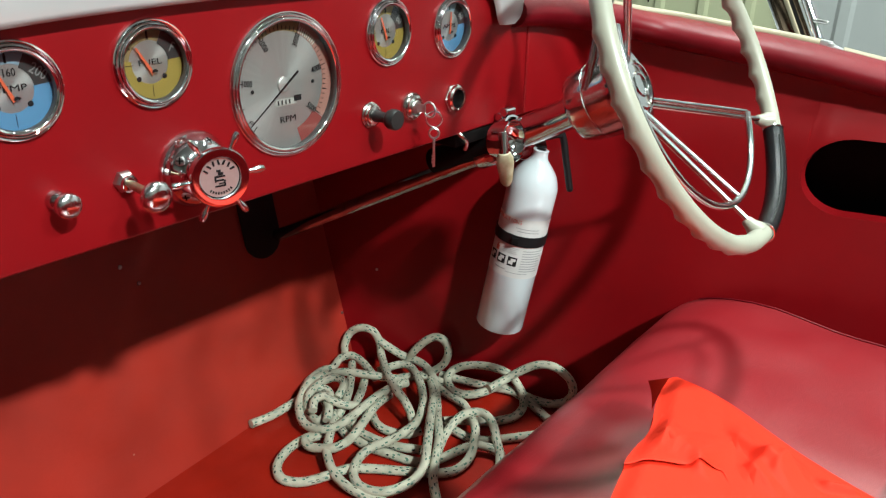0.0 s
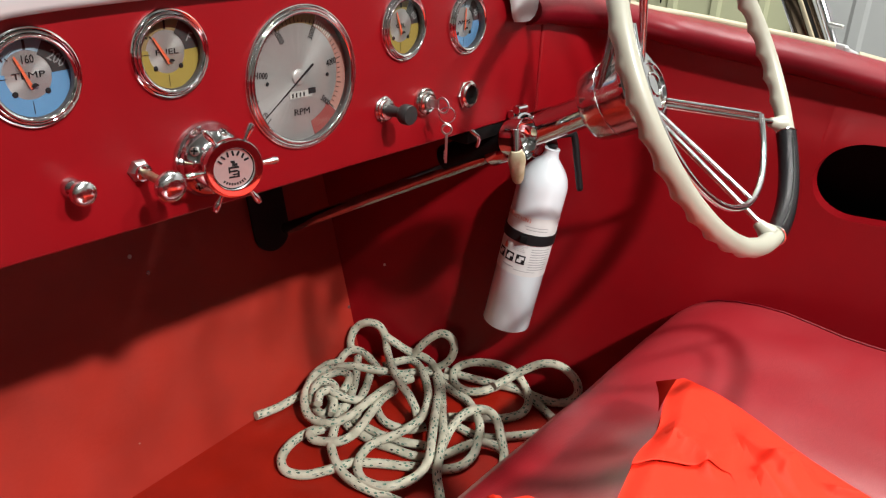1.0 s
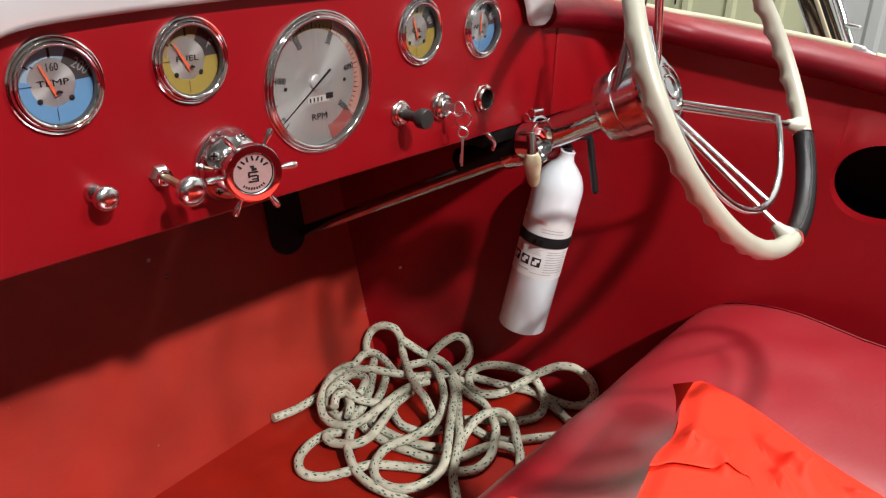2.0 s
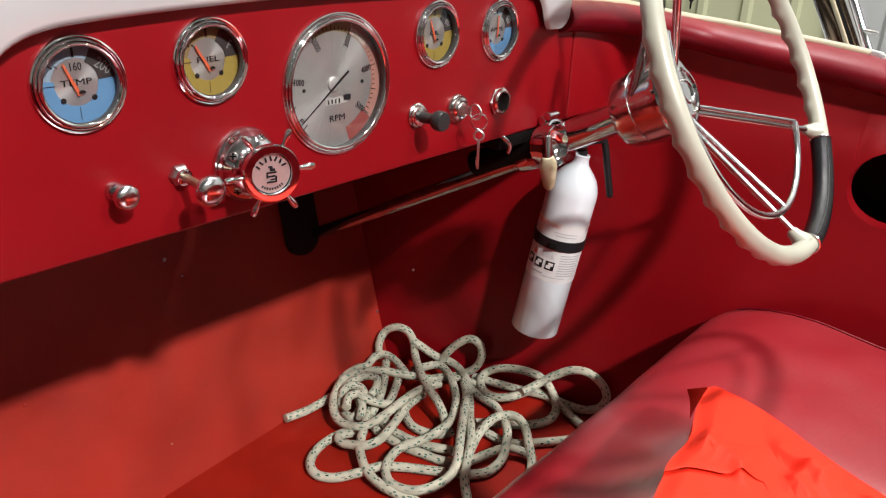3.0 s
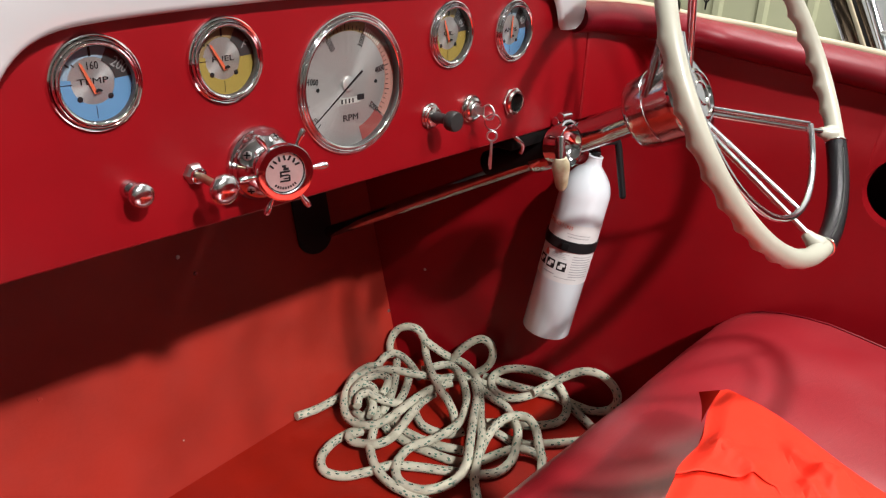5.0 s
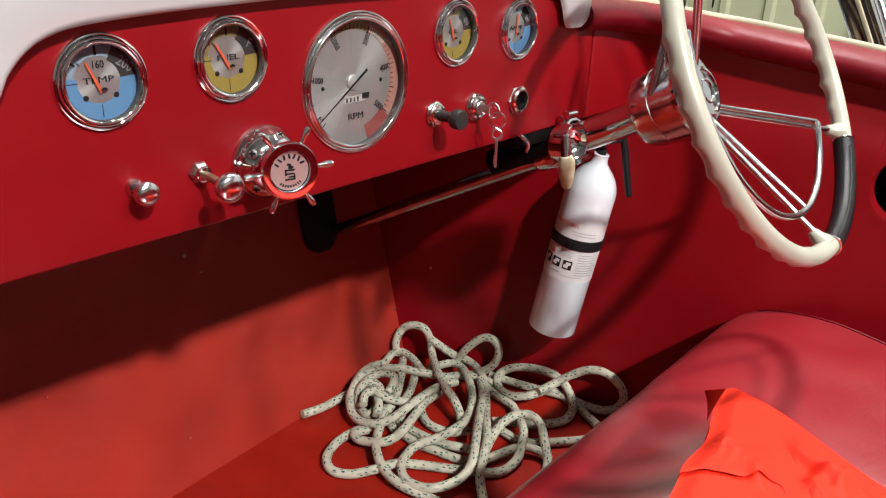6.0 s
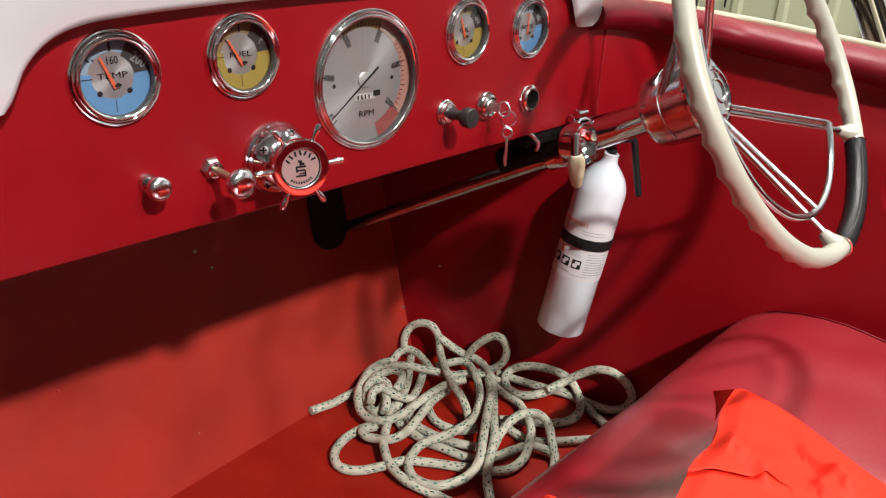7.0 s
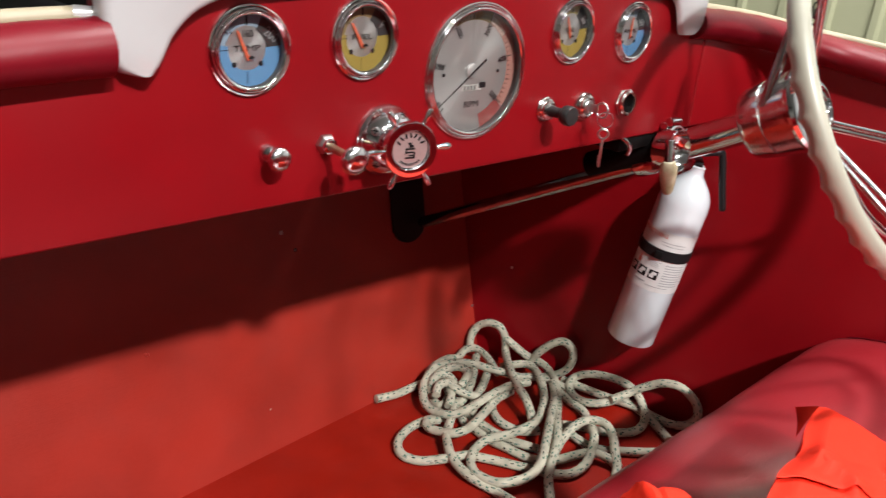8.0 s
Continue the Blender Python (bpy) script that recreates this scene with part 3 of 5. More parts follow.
def small_gauge(place, word, number, paint, paint_top, needle_angle, patch_text_rot=-35, label=""):
    t = thing("gauge", pose(place[0], -0.0005, place[1], 90), label, "gauge", "small dashboard gauges")
    R, H, D, W = 0.0275, 0.0068, 0.0045, 0.0295
    bezel(t, 0.0352, H, R, W, D)
    bm = bmesh.new()
    disc(bm, W, -D, 56)
    part("dial", bm, DIAL_FACE, t, "brushed silver dial")
    bm = bmesh.new()
    disc(bm, W, 0.0003 - D, 56, None, -190, 4, R * 0.58)
    part("colour_band", bm, paint, t)
    bm = bmesh.new()
    disc(bm, W, 0.0003 - D, 56, None, 62, 170, R * 0.66)
    part("upper_band", bm, paint_top, t)
    bm = bmesh.new()
    disc(bm, W, 0.0004 - D, 56, None, 4, 62, R * 0.60)
    part("dark_band", bm, GREY_DIAL, t)
    bm = bmesh.new()
    bar(bm, 90, R * 0.68, R * 0.93, R * 0.07, 0.0006 - D)
    bar(bm, 270, R * 0.62, R * 0.95, R * 0.02, 0.0006 - D)
    bar(bm, 180, R * 0.55, R * 0.95, R * 0.02, 0.0006 - D)
    bar(bm, 142, R * 0.72, R * 0.92, R * 0.05, 0.0006 - D)
    bar(bm, 135, R * 0.62, R * 0.72, R * 0.03, 0.0006 - D)
    tagged(part("tick", bm, PRINT, t), kind="stuff")
    for sx in (-1, 1):
        bm = bmesh.new()
        lathe(bm, [(0, 0.0014 - D), (R * 0.055, 0.0012 - D), (R * 0.08, 0.0004 - D)], 12, Matrix.Translation((sx * 0.0114 + 0.0004, -0.0112, 0)))
        part("dial_screw", bm, BLACK, t)
    letters(word, R * 0.235, Matrix.Translation((0, R * 0.03, 0.0006 - D)), PRINT, t, "word", 1.50)
    if number[0]:
        letters(number[0], R * 0.30, Matrix.Translation((R * 0.02, R * 0.43, 0.0006 - D)), PRINT, t, "figure", 0.8)
    letters(number[1], R * 0.42, pose(R * 0.76, R * 0.38, 0.0008 - D, 0, 0, patch_text_rot), GREY_FIGURE, t, "figure", 0.75)
    bm = bmesh.new()
    c, s = math.cos(radians(needle_angle)), math.sin(radians(needle_angle))
    m = Matrix.Translation((0, -R * 0.23, 0.0018 - D)) @ Matrix.Rotation(radians(needle_angle), 4, "Z")
    extrude_outline(bm, [(-R * 0.06, -R * 0.05), (R * 0.80, -R * 0.028), (R * 0.84, 0), (R * 0.80, R * 0.028), (-R * 0.06, R * 0.05)], 0, 0.0006, m)
    part("needle", bm, ORANGE_NEEDLE, t, "orange pointer")
    bm = bmesh.new()
    disc(bm, R * 0.11, 0.0027 - D, 20, Matrix.Translation((R * 0.09, -R * 0.27, 0)), 20, 170, R * 0.03)
    part("needle_stop", bm, BLACK, t)
    return t


GLASS = bpy.data.materials.new("clear_glass")
GLASS.use_nodes = True
nt = GLASS.node_tree
mix, tr, gl, lw = (nt.nodes.new(k) for k in ("ShaderNodeMixShader", "ShaderNodeBsdfTransparent", "ShaderNodeBsdfGlossy", "ShaderNodeFresnel"))
lw.inputs["IOR"].default_value = 1.65
gl.inputs["Roughness"].default_value = 0.04
nt.links.new(lw.outputs[0], mix.inputs[0])
nt.links.new(tr.outputs[0], mix.inputs[1])
nt.links.new(gl.outputs[0], mix.inputs[2])
nt.links.new(mix.outputs[0], nt.nodes["Material Output"].inputs["Surface"])

small_gauge(GAUGES[0], "TEMP", ("160", "200"), BLUE, SMOKE_DIAL, 112, -38, "chrome temperature gauge with a blue dial and orange needle")
small_gauge(GAUGES[1], "FUEL", ("", "F"), YELLOW, TAN_DIAL, 121, -30, "chrome fuel gauge with a yellow dial and orange needle")
small_gauge(GAUGES[2], "OIL", ("", "80"), YELLOW, YELLOW, 110, -50, "chrome oil pressure gauge with a yellow dial")
small_gauge(GAUGES[3], "AMPS", ("", "60"), BLUE, SMOKE_DIAL, 87, -50, "chrome ammeter gauge with a blue dial")


def tachometer():
    t = thing("tachometer", pose(TACH[0], -0.0005, TACH[1], 90), "large chrome tachometer with a silver dial and thin needle", "gauge")
    R, H, D, W = 0.0580, 0.0048, 0.0075, 0.0615
    bezel(t, 0.0675, H, 0.0590, W, D)
    bm = bmesh.new()
    disc(bm, W, -D, 96)
    part("dial", bm, TACH_DIAL, t, "radially brushed silver dial")
    bm = bmesh.new()
    disc(bm, W, 0.0003 - D, 96, None, 66, 120, R * 0.85)
    part("colour_band", bm, BAND_BROWN, t, "tan colour band")
    bm = bmesh.new()
    disc(bm, W, 0.0003 - D, 96, None, -39, 65.5, R * 0.85)
    part("colour_band", bm, PINK_DIAL, t, "pink colour band")
    bm = bmesh.new()
    disc(bm, W, 0.0003 - D, 96, None, -73, -40, R * 0.80)
    part("colour_band", bm, RED_DIAL, t, "red warning band")
    bm, bm2 = bmesh.new(), bmesh.new()
    for k in range(0, 51):
        a = 224.5 - k * 5.265
        if k % 5 == 0:
            bar(bm, a, R * (0.84 if k % 10 == 0 else 0.86), R * 0.96, R * 0.018, 0.0006 - D)
        elif k < 3 or 16 < k:
            bar(bm, a, R * 0.86, R * 0.93, R * 0.014, 0.0006 - D)
    for k in range(1, 10):
        bar(bm2, 67 - k * 2.9, R * 0.86, R * 0.97, R * 0.020, 0.0008 - D)
    tagged(part("tick", bm, PRINT, t), kind="stuff")
    tagged(part("tick", bm2, PALE_PRINT, t, "pale ticks"), kind="stuff")
    for word, a, rot in (("0", 217, 38), ("1000", 172, -8), ("2000", 118.6, -61), ("3000", 64.5, 64), ("4000", 12.5, 12), ("5000", -39.5, -39)):
        r = R * (0.86 if word == "0" else 0.745)
        letters(word, R * 0.15, pose(r * math.cos(radians(a)), r * math.sin(radians(a)), 0.0006 - D, 0, 0, rot), PRINT, t, "figure", 0.75)
    letters("RPM", R * 0.155, pose(R * 0.05, -R * 0.58, 0.0006 - D), PRINT, t, "word", 1.22)
    for x, y in ((-0.0368, -0.001), (0.0368, -0.001)):
        bm = bmesh.new()
        lathe(bm, [(0, 0.0014 - D), (0.0014, 0.0012 - D), (0.002, 0.0004 - D)], 12, Matrix.Translation((x, y - 0.001, 0)))
        part("dial_screw", bm, BLACK, t)
    # hour counter window
    bm = bmesh.new()
    box(bm, 0.002, -0.0168, 0.0004 - D, 0.027, 0.006, 0.0006)
    part("counter_window", bm, COUNTER, t, "pale counter strip")
    bm = bmesh.new()
    box(bm, 0.0160, -0.0148, 0.0008 - D, 0.009, 0.0055, 0.0006)
    for k in range(4):
        box(bm, -0.008 + 0.0046 * k, -0.0168, 0.0009 - D, 0.0016, 0.0042, 0.0004)
    part("counter_figures", bm, PRINT, t)
    bm = bmesh.new()
    lathe(bm, [(0, 0.0028 - D), (0.0060, 0.0026 - D), (0.0072, 0.0018 - D), (0.0075, 0.0004 - D)], 32)
    part("needle_hub", bm, DIAL, t)
    bm = bmesh.new()
    extrude_outline(bm, [(-0.019, -0.0012), (0.054, -0.0004), (0.055, 0), (0.054, 0.0004), (-0.019, 0.0012)], 0.0044 - D, 0.0048 - D, Matrix.Rotation(radians(216), 4, "Z"))
    part("needle", bm, PRINT, t, "thin dark pointer")


BAND_BROWN = material("tan_dial_print", (0.20, 0.13, 0.05), 0.45)
RED_DIAL = material("red_dial_print", (0.20, 0.045, 0.04), 0.45)
COUNTER = material("counter_drum_white", (0.34, 0.325, 0.30), 0.5)
PALE_PRINT = material("pale_print", (0.52, 0.50, 0.43), 0.5)


TACH_DIAL = radial_brushed("radially_brushed_dial", (0.52, 0.505, 0.49))
tachometer()


# ---- switches and knobs ----
def knob_profile(r, h0):
    return [(0, h0 + r * 0.66), (r * 0.5, h0 + r * 0.62), (r * 0.78, h0 + r * 0.52), (r * 0.93, h0 + r * 0.36), (r, h0 + r * 0.12), (r * 0.97, h0 - r * 0.06), (r * 0.75, h0 - r * 0.3), (r * 0.4, h0 - r * 0.5)]


def pull_knob(x, z, length, r, nut, label):
    t = thing("pull_knob", pose(x, 0.0, z, 94 if nut else 90), label, "knob", "dashboard knobs")
    bm = bmesh.new()
    k = 1.0 if nut else 0.85
    lathe(bm, [(0.0095 * k, 0), (0.0095 * k, 0.003), (0.0075 * k, 0.0055), (0.0055 * k, 0.008), (0, 0.008)], 6 if nut else 28)
    part("collar", bm, STEEL if nut else CHROME, t, "hexagonal steel nut" if nut else "")
    if nut:
        bm = bmesh.new()
        lathe(bm, [(0.0068, 0.0075), (0.0068, 0.010), (0.0055, 0.0105), (0, 0.0105)], 24)
        part("washer", bm, CHROME, t)
    bm = bmesh.new()
    lathe(bm, [(0.0036, 0.006), (0.0036, length), (0, length)], 16)
    part("stem", bm, BRASS if nut else CHROME, t, "worn brass rod" if nut else "")
    bm = bmesh.new()
    lathe(bm, knob_profile(r, length), 36)
    part("cap", bm, WORN_CHROME, t, "domed chrome cap")


pull_knob(-0.2310, 0.626, 0.018, 0.0102, False, "small chrome pull knob on the dashboard")
pull_knob(-0.1755, 0.6275, 0.044, 0.0130, True, "chrome choke knob on a long brass rod")

t = thing("light_switch", pose(0.110, 0.0, 0.631, 90), "black pull switch with a chrome collar", "switch")
bm = bmesh.new()
lathe(bm, [(0.0138, 0), (0.0138, 0.002), (0.0122, 0.0035), (0.0122, 0.005), (0.0105, 0.0062), (0.0105, 0.008), (0.0085, 0.009), (0, 0.009)], 36)
part("collar", bm, NICKEL, t, "stepped nickel collar")
bm = bmesh.new()
lathe(bm, [(0.0064, 0.008), (0.0056, 0.020), (0.0058, 0.026), (0.0096, 0.0285), (0.0108, 0.031), (0.0108, 0.038), (0.0098, 0.0402), (0, 0.0408)], 36)
part("knob", bm, KNOB_PLASTIC, t, "dark grey plastic knob")

t = thing("ignition_switch", pose(0.1765, 0.0, 0.629, 90) @ Matrix.Scale(1.06, 4), "chrome ignition lock with a key in it", "switch")
bm = bmesh.new()
lathe(bm, [(0.0155, 0), (0.0155, 0.003), (0.0140, 0.005), (0.0120, 0.0052), (0.0120, 0.008), (0.0098, 0.0095), (0.0088, 0.0085), (0.0088, 0.004), (0, 0.004)], 36)
part("collar", bm, NICKEL, t)
bm = bmesh.new()
lathe(bm, [(0.0075, 0.004), (0.0075, 0.009), (0.0065, 0.010), (0, 0.010)], 28)
part("barrel", bm, STEEL, t)
bm = bmesh.new()
box(bm, 0, 0, 0.014, 0.0022, 0.009, 0.014, None, 0.0006)
sweep(bm, [(0.0, 0.0078 * math.sin(a), 0.0265 + 0.0078 * math.cos(a)) for a in [2 * math.pi * k / 28 for k in range(28)]], 0.0011, 8, closed=True)
key = part("key", bm, STEEL, t, "key with a round bow")

t = thing("key_ring", pose(0.1775, -0.034, 0.621, 0, 0, 40), "thin steel key ring with a spare key hanging", "key ring")
bm = bmesh.new()
sweep(bm, [(0, 0.0088 * math.cos(a), -0.002 + 0.0088 * math.sin(a)) for a in [2 * math.pi * k / 36 for k in range(36)]], 0.0008, 8, closed=True)
part("ring", bm, CHROME, t)
bm = bmesh.new()
sweep(bm, [(0, 0.0055 * math.cos(a), -0.018 + 0.0055 * math.sin(a)) for a in [2 * math.pi * k / 24 for k in range(24)]], 0.0014, 8, closed=True)
box(bm, 0, 0.0, -0.040, 0.0016, 0.0030, 0.034, None, 0.0005)
for q in (-0.044, -0.048, -0.0515):
    box(bm, 0, 0.0018, q, 0.0016, 0.0016, 0.0026, None, 0.0004)
part("key", bm, STEEL, t, "flat steel key")

t = thing("socket", pose(0.2545, 0.0, 0.6262, 90) @ Matrix.Scale(1.06, 4), "chrome hexagonal socket with a dark opening", "socket")
bm = bmesh.new()
lathe(bm, [(0.0165, 0), (0.0165, 0.0025), (0.0145, 0.004)], 6)
lathe(bm, [(0.0145, 0.004), (0.0145, 0.0075), (0.0125, 0.009), (0.0105, 0.0085), (0.0100, -0.001)], 36)
part("collar", bm, NICKEL, t)
# flat black disc: the shade of the hole is put into its colour
bm = bmesh.new()
disc(bm, 0.0102, 0.0012, 32)
part("opening", bm, BLACK_PAINT_AND_SHADE, t, "black disc for the shade in the hollow")


# ---- horn control with its little ship's wheel ----
def helm_control():
    n = Vector((-0.265, -0.962, 0.005)).normalized()
    face = Vector((-0.1196, -0.050, 0.6271))
    base = Vector((-0.111, 0.0, 0.623))
    t = thing("horn_control", Matrix.Translation(base), "chrome horn control with a small six-handled ship's wheel", "horn control")
    bm = bmesh.new()
    lathe(bm, [(0.0335, 0), (0.0335, 0.003), (0.032, 0.005), (0.0305, 0.008), (0.028, 0.014), (0.024, 0.019), (0.018, 0.0225), (0.010, 0.0245), (0, 0.025)], 56, Matrix.Rotation(radians(90), 4, "X"))
    part("dome", bm, CHROME, t, "polished chrome dome")
    for k in range(5):
        a = radians(75 + 72 * k)
        p = Vector((0.0258 * math.cos(a), -0.0160, 0.0258 * math.sin(a)))
        bm = bmesh.new()
        lathe(bm, [(0, 0.0025), (0.0030, 0.002), (0.0042, 0.0)], 18, axis_matrix(p, p + Vector((p.x, -0.02, p.z))))
        scr = part("screw", bm, STEEL, t)
        bm = bmesh.new()
        box(bm, 0, 0, 0.0024, 0.0012, 0.006, 0.0007, axis_matrix(p, p + Vector((p.x, -0.02, p.z))))
        box(bm, 0, 0, 0.0024, 0.006, 0.0012, 0.0006, axis_matrix(p, p + Vector((p.x, -0.02, p.z))))
        part("slot", bm, BLACK_PAINT_AND_SHADE, scr)
    m = Matrix.Translation(face - base) @ n.to_track_quat("Z", "Y").to_matrix().to_4x4() @ Matrix.Scale(1.06, 4)
    bm = bmesh.new()
    lathe(bm, [(0.010, -0.030), (0.009, -0.006), (0.016, -0.004)], 28, m)
    part("stem", bm, CHROME, t)
    bm = bmesh.new()
    lathe(bm, [(0.0163, -0.001), (0.0165, 0.0014), (0.0170, 0.0019), (0.0200, 0.00195), (0.0228, 0.0018), (0.0238, -0.0002), (0.0232, -0.005), (0.0190, -0.0065), (0.0163, -0.005)], 56, m, close=True)
    part("wheel_ring", bm, CHROME, t, "round chrome ring")
    for k in range(6):
        a = radians(2 + 60 * k)
        bm = bmesh.new()
        h = m @ axis_matrix((0.0225 * math.cos(a), 0.0225 * math.sin(a), -0.002), (0.1 * math.cos(a), 0.1 * math.sin(a), -0.002))
        lathe(bm, [(0, -0.002), (0.0022, 0), (0.0017, 0.003), (0.0026, 0.0075), (0.0030, 0.011), (0.0022, 0.0145), (0, 0.0155)], 14, h)
        part("handle", bm, CHROME, t)
    bm = bmesh.new()
    lathe(bm, [(0.0157, -0.0011), (0.0168, -0.0022)], 44, m)
    part("badge_edge", bm, BLACK_PAINT_AND_SHADE, t)
    bm = bmesh.new()
    lathe(bm, [(0, -0.001), (0.0158, -0.001)], 44, m)
    plate = part("badge", bm, BADGE, t, "brushed silver badge")
    # the maker's mark as plain shapes
    bm = bmesh.new()
    for x, y, w, h2 in ((0, 0.0008, 0.0085, 0.0013), (-0.0036, -0.0013, 0.0013, 0.0042), (0, -0.0022, 0.0060, 0.0012), (0.0036, -0.0045, 0.0013, 0.0045), (0, -0.0068, 0.0085, 0.0013), (0.0008, -0.0048, 0.0042, 0.0010), (0, 0.0040, 0.0022, 0.0042), (0.002, 0.0030, 0.002, 0.002), (-0.0016, 0.0055, 0.0012, 0.0016)):
        box(bm, x, y, -0.0006, w, h2, 0.0006, m)
    part("emblem", bm, PRINT, plate)
    bm = bmesh.new()
    for k in range(7):
        a = radians(150 - 20 * k)
        box(bm, 0, 0, 0, 0.0015, 0.0040, 0.0006, m @ pose(0.0122 * math.cos(a), 0.0122 * math.sin(a), -0.0006, 0, 0, math.degrees(a) - 90 + (12 if k % 2 else -12)))
    for k in range(9):
        a = radians(230 + 10 * k)
        box(bm, 0, 0, 0, 0.0011, 0.0020, 0.0006, m @ pose(0.0126 * math.cos(a), 0.0126 * math.sin(a), -0.0006, 0, 0, math.degrees(a) + 90))
    part("emblem_bars", bm, PRINT, plate)


helm_control()


# ---- steering wheel ----
WC, WN = Vector((0.364, -0.256, 0.677)), Vector((0.037, -0.878, 0.477)).normalized()
WM = axis_matrix(WC, WC + WN)
RIM_R, RIM_T = 0.1975, 0.0103
GRIP0, GRIP1 = -86.0, -32.0
SPOKES = (-29.0, -89.0, 100.0, 151.0)


def rim_arc(bm, a0, a1, thick, ripple, n=20, closed=False, steps=None):
    """A piece of the rim; the finger ripples lie on its back."""
    steps = steps or int(abs(a1 - a0) * 1.5)
    rings = []
    for i in range(steps + (0 if closed else 1)):
        a = radians(a0 + (a1 - a0) * i / steps)
        fade = min(1.0, min(abs((math.degrees(a) - s + 180) % 360 - 180) for s in SPOKES) / 14.0)
        wave = ripple * fade * (1 - abs(math.sin(a * 19))) ** 1.2
        ring = []
        for k in range(n):
            w = 2 * math.pi * k / n
            r = thick + wave * max(0.0, -math.sin(w + 0.1)) ** 0.8
            ring.append(bm.verts.new(((RIM_R + r * math.cos(w)) * math.cos(a), (RIM_R + r * math.cos(w)) * math.sin(a), r * math.sin(w))))
        rings.append(ring)
    for i in range(len(rings) - (0 if closed else 1)):
        a, b = rings[i], rings[(i + 1) % len(rings)]
        for k in range(n):
            bm.faces.new((a[k], a[(k + 1) % n], b[(k + 1) % n], b[k]))
    if not closed:
        bm.faces.new(rings[0])
        bm.faces.new(rings[-1][::-1])
    return bm


def rim_at(a, r=RIM_R, h=0.0):
    return Vector((r * math.cos(radians(a)), r * math.sin(radians(a)), h))


def steering_wheel():
    w = thing("steering_wheel", WM, "ivory steering wheel with chrome spokes and black leather wrap", "steering wheel")
    part("rim", rim_arc(bmesh.new(), GRIP1, 360 + GRIP0, RIM_T, 0.0040), IVORY, w, "rippled ivory plastic rim")
    part("grip", rim_arc(bmesh.new(), GRIP0, GRIP1, RIM_T + 0.0018, 0.0, steps=40), LEATHER, w, "black leather wrap")
    for a in (GRIP0, GRIP1):
        bm = bmesh.new()
        sweep(bm, [rim_at(a) + (rim_at(a).normalized() * math.cos(q) + Vector((0, 0, 1)) * math.sin(q)) * (RIM_T + 0.0016) for q in [2 * math.pi * k / 24 for k in range(24)]], 0.0013, 8, closed=True)
        part("grip_ring", bm, CHROME, w, "thin wire ring")
    # the seam of the leather wrap
    bm = bmesh.new()
    sweep(bm, [Vector(((RIM_R - 0.6 * (RIM_T + 0.0018)) * math.cos(radians(a)), (RIM_R - 0.6 * (RIM_T + 0.0018)) * math.sin(radians(a)), 0.8 * (RIM_T + 0.0019))) for a in range(-84, -33, 3)], 0.0009, 6)
    part("stitching", bm, GREY_PLASTIC, w)
    hub = Vector((0, 0.010, -0.078))
    for a in SPOKES:
        d = rim_at(a).normalized()
        bm = bmesh.new()
        rod(bm, hub + rim_at(a - 26).normalized() * 0.030 + Vector((0, 0, -0.002)), rim_at(a, RIM_R - 0.012, -0.003), 0.0037, 0.0034, 14)
        part("spoke", bm, WORN_CHROME, w, "round chrome spoke")
        bm = bmesh.new()
        m = axis_matrix(rim_at(a, RIM_R - 0.004, -0.001), rim_at(a, RIM_R - 0.05, -0.024))
        lathe(bm, [(0.0118, 0.0), (0.0108, 0.006), (0.0078, 0.012), (0.0062, 0.019), (0.0045, 0.0205), (0, 0.021)], 22, m)
        part("spoke_boss", bm, IVORY, w, "ivory boss at the end of a spoke")
    # horn ring: an arc under the rim, with its own thin spokes and a corner at each end
    ring_r, ring_h = 0.152, -0.012
    for a0, a1 in ((-207.0, -28.0),):
        arc = [rim_at(a0 + (a1 - a0) * k / 60, ring_r, ring_h) for k in range(61)]
        bm = bmesh.new()
        sweep(bm, arc, 0.0042, 12)
        ring = part("horn_ring", bm, WORN_CHROME, w, "chrome half horn ring")
    for a, b in ((-27.5, -25), (-84.0, -82), (-206.5, -209), (104.0, 102)):
        d = rim_at(b).normalized()
        bm = bmesh.new()
        rod(bm, hub + rim_at(b - 18).normalized() * 0.030 + Vector((0, 0, 0.003)), rim_at(a, ring_r - (0 if a < 0 else 0.004), ring_h), 0.0030, 0.0028, 12)
        part("horn_spoke", bm, WORN_CHROME, ring, "thin chrome bar")
    bm = bmesh.new()
    m = Matrix.Translation(hub)
    lathe(bm, [(0, 0.0085), (0.011, 0.0085), (0.0125, 0.0105), (0.0140, 0.0105), (0.0155, 0.0085), (0.024, 0.0078), (0.0255, 0.0100), (0.0285, 0.0095), (0.0310, 0.0055), (0.0365, 0.0045), (0.0380, 0.0010), (0.044, 0.001), (0.050, -0.002), (0.0515, -0.006), (0.050, -0.010)], 56, m)
    part("hub_cap", bm, CHROME, w, "round chrome hub cap")


steering_wheel()


# ---- steering column ----
def along(s, up=0.0, side=0.0):
    """A point at the distance s along the column's line from the wheel's centre."""
    return WC + WN * s + WM.to_3x3() @ Vector((side, up, 0))


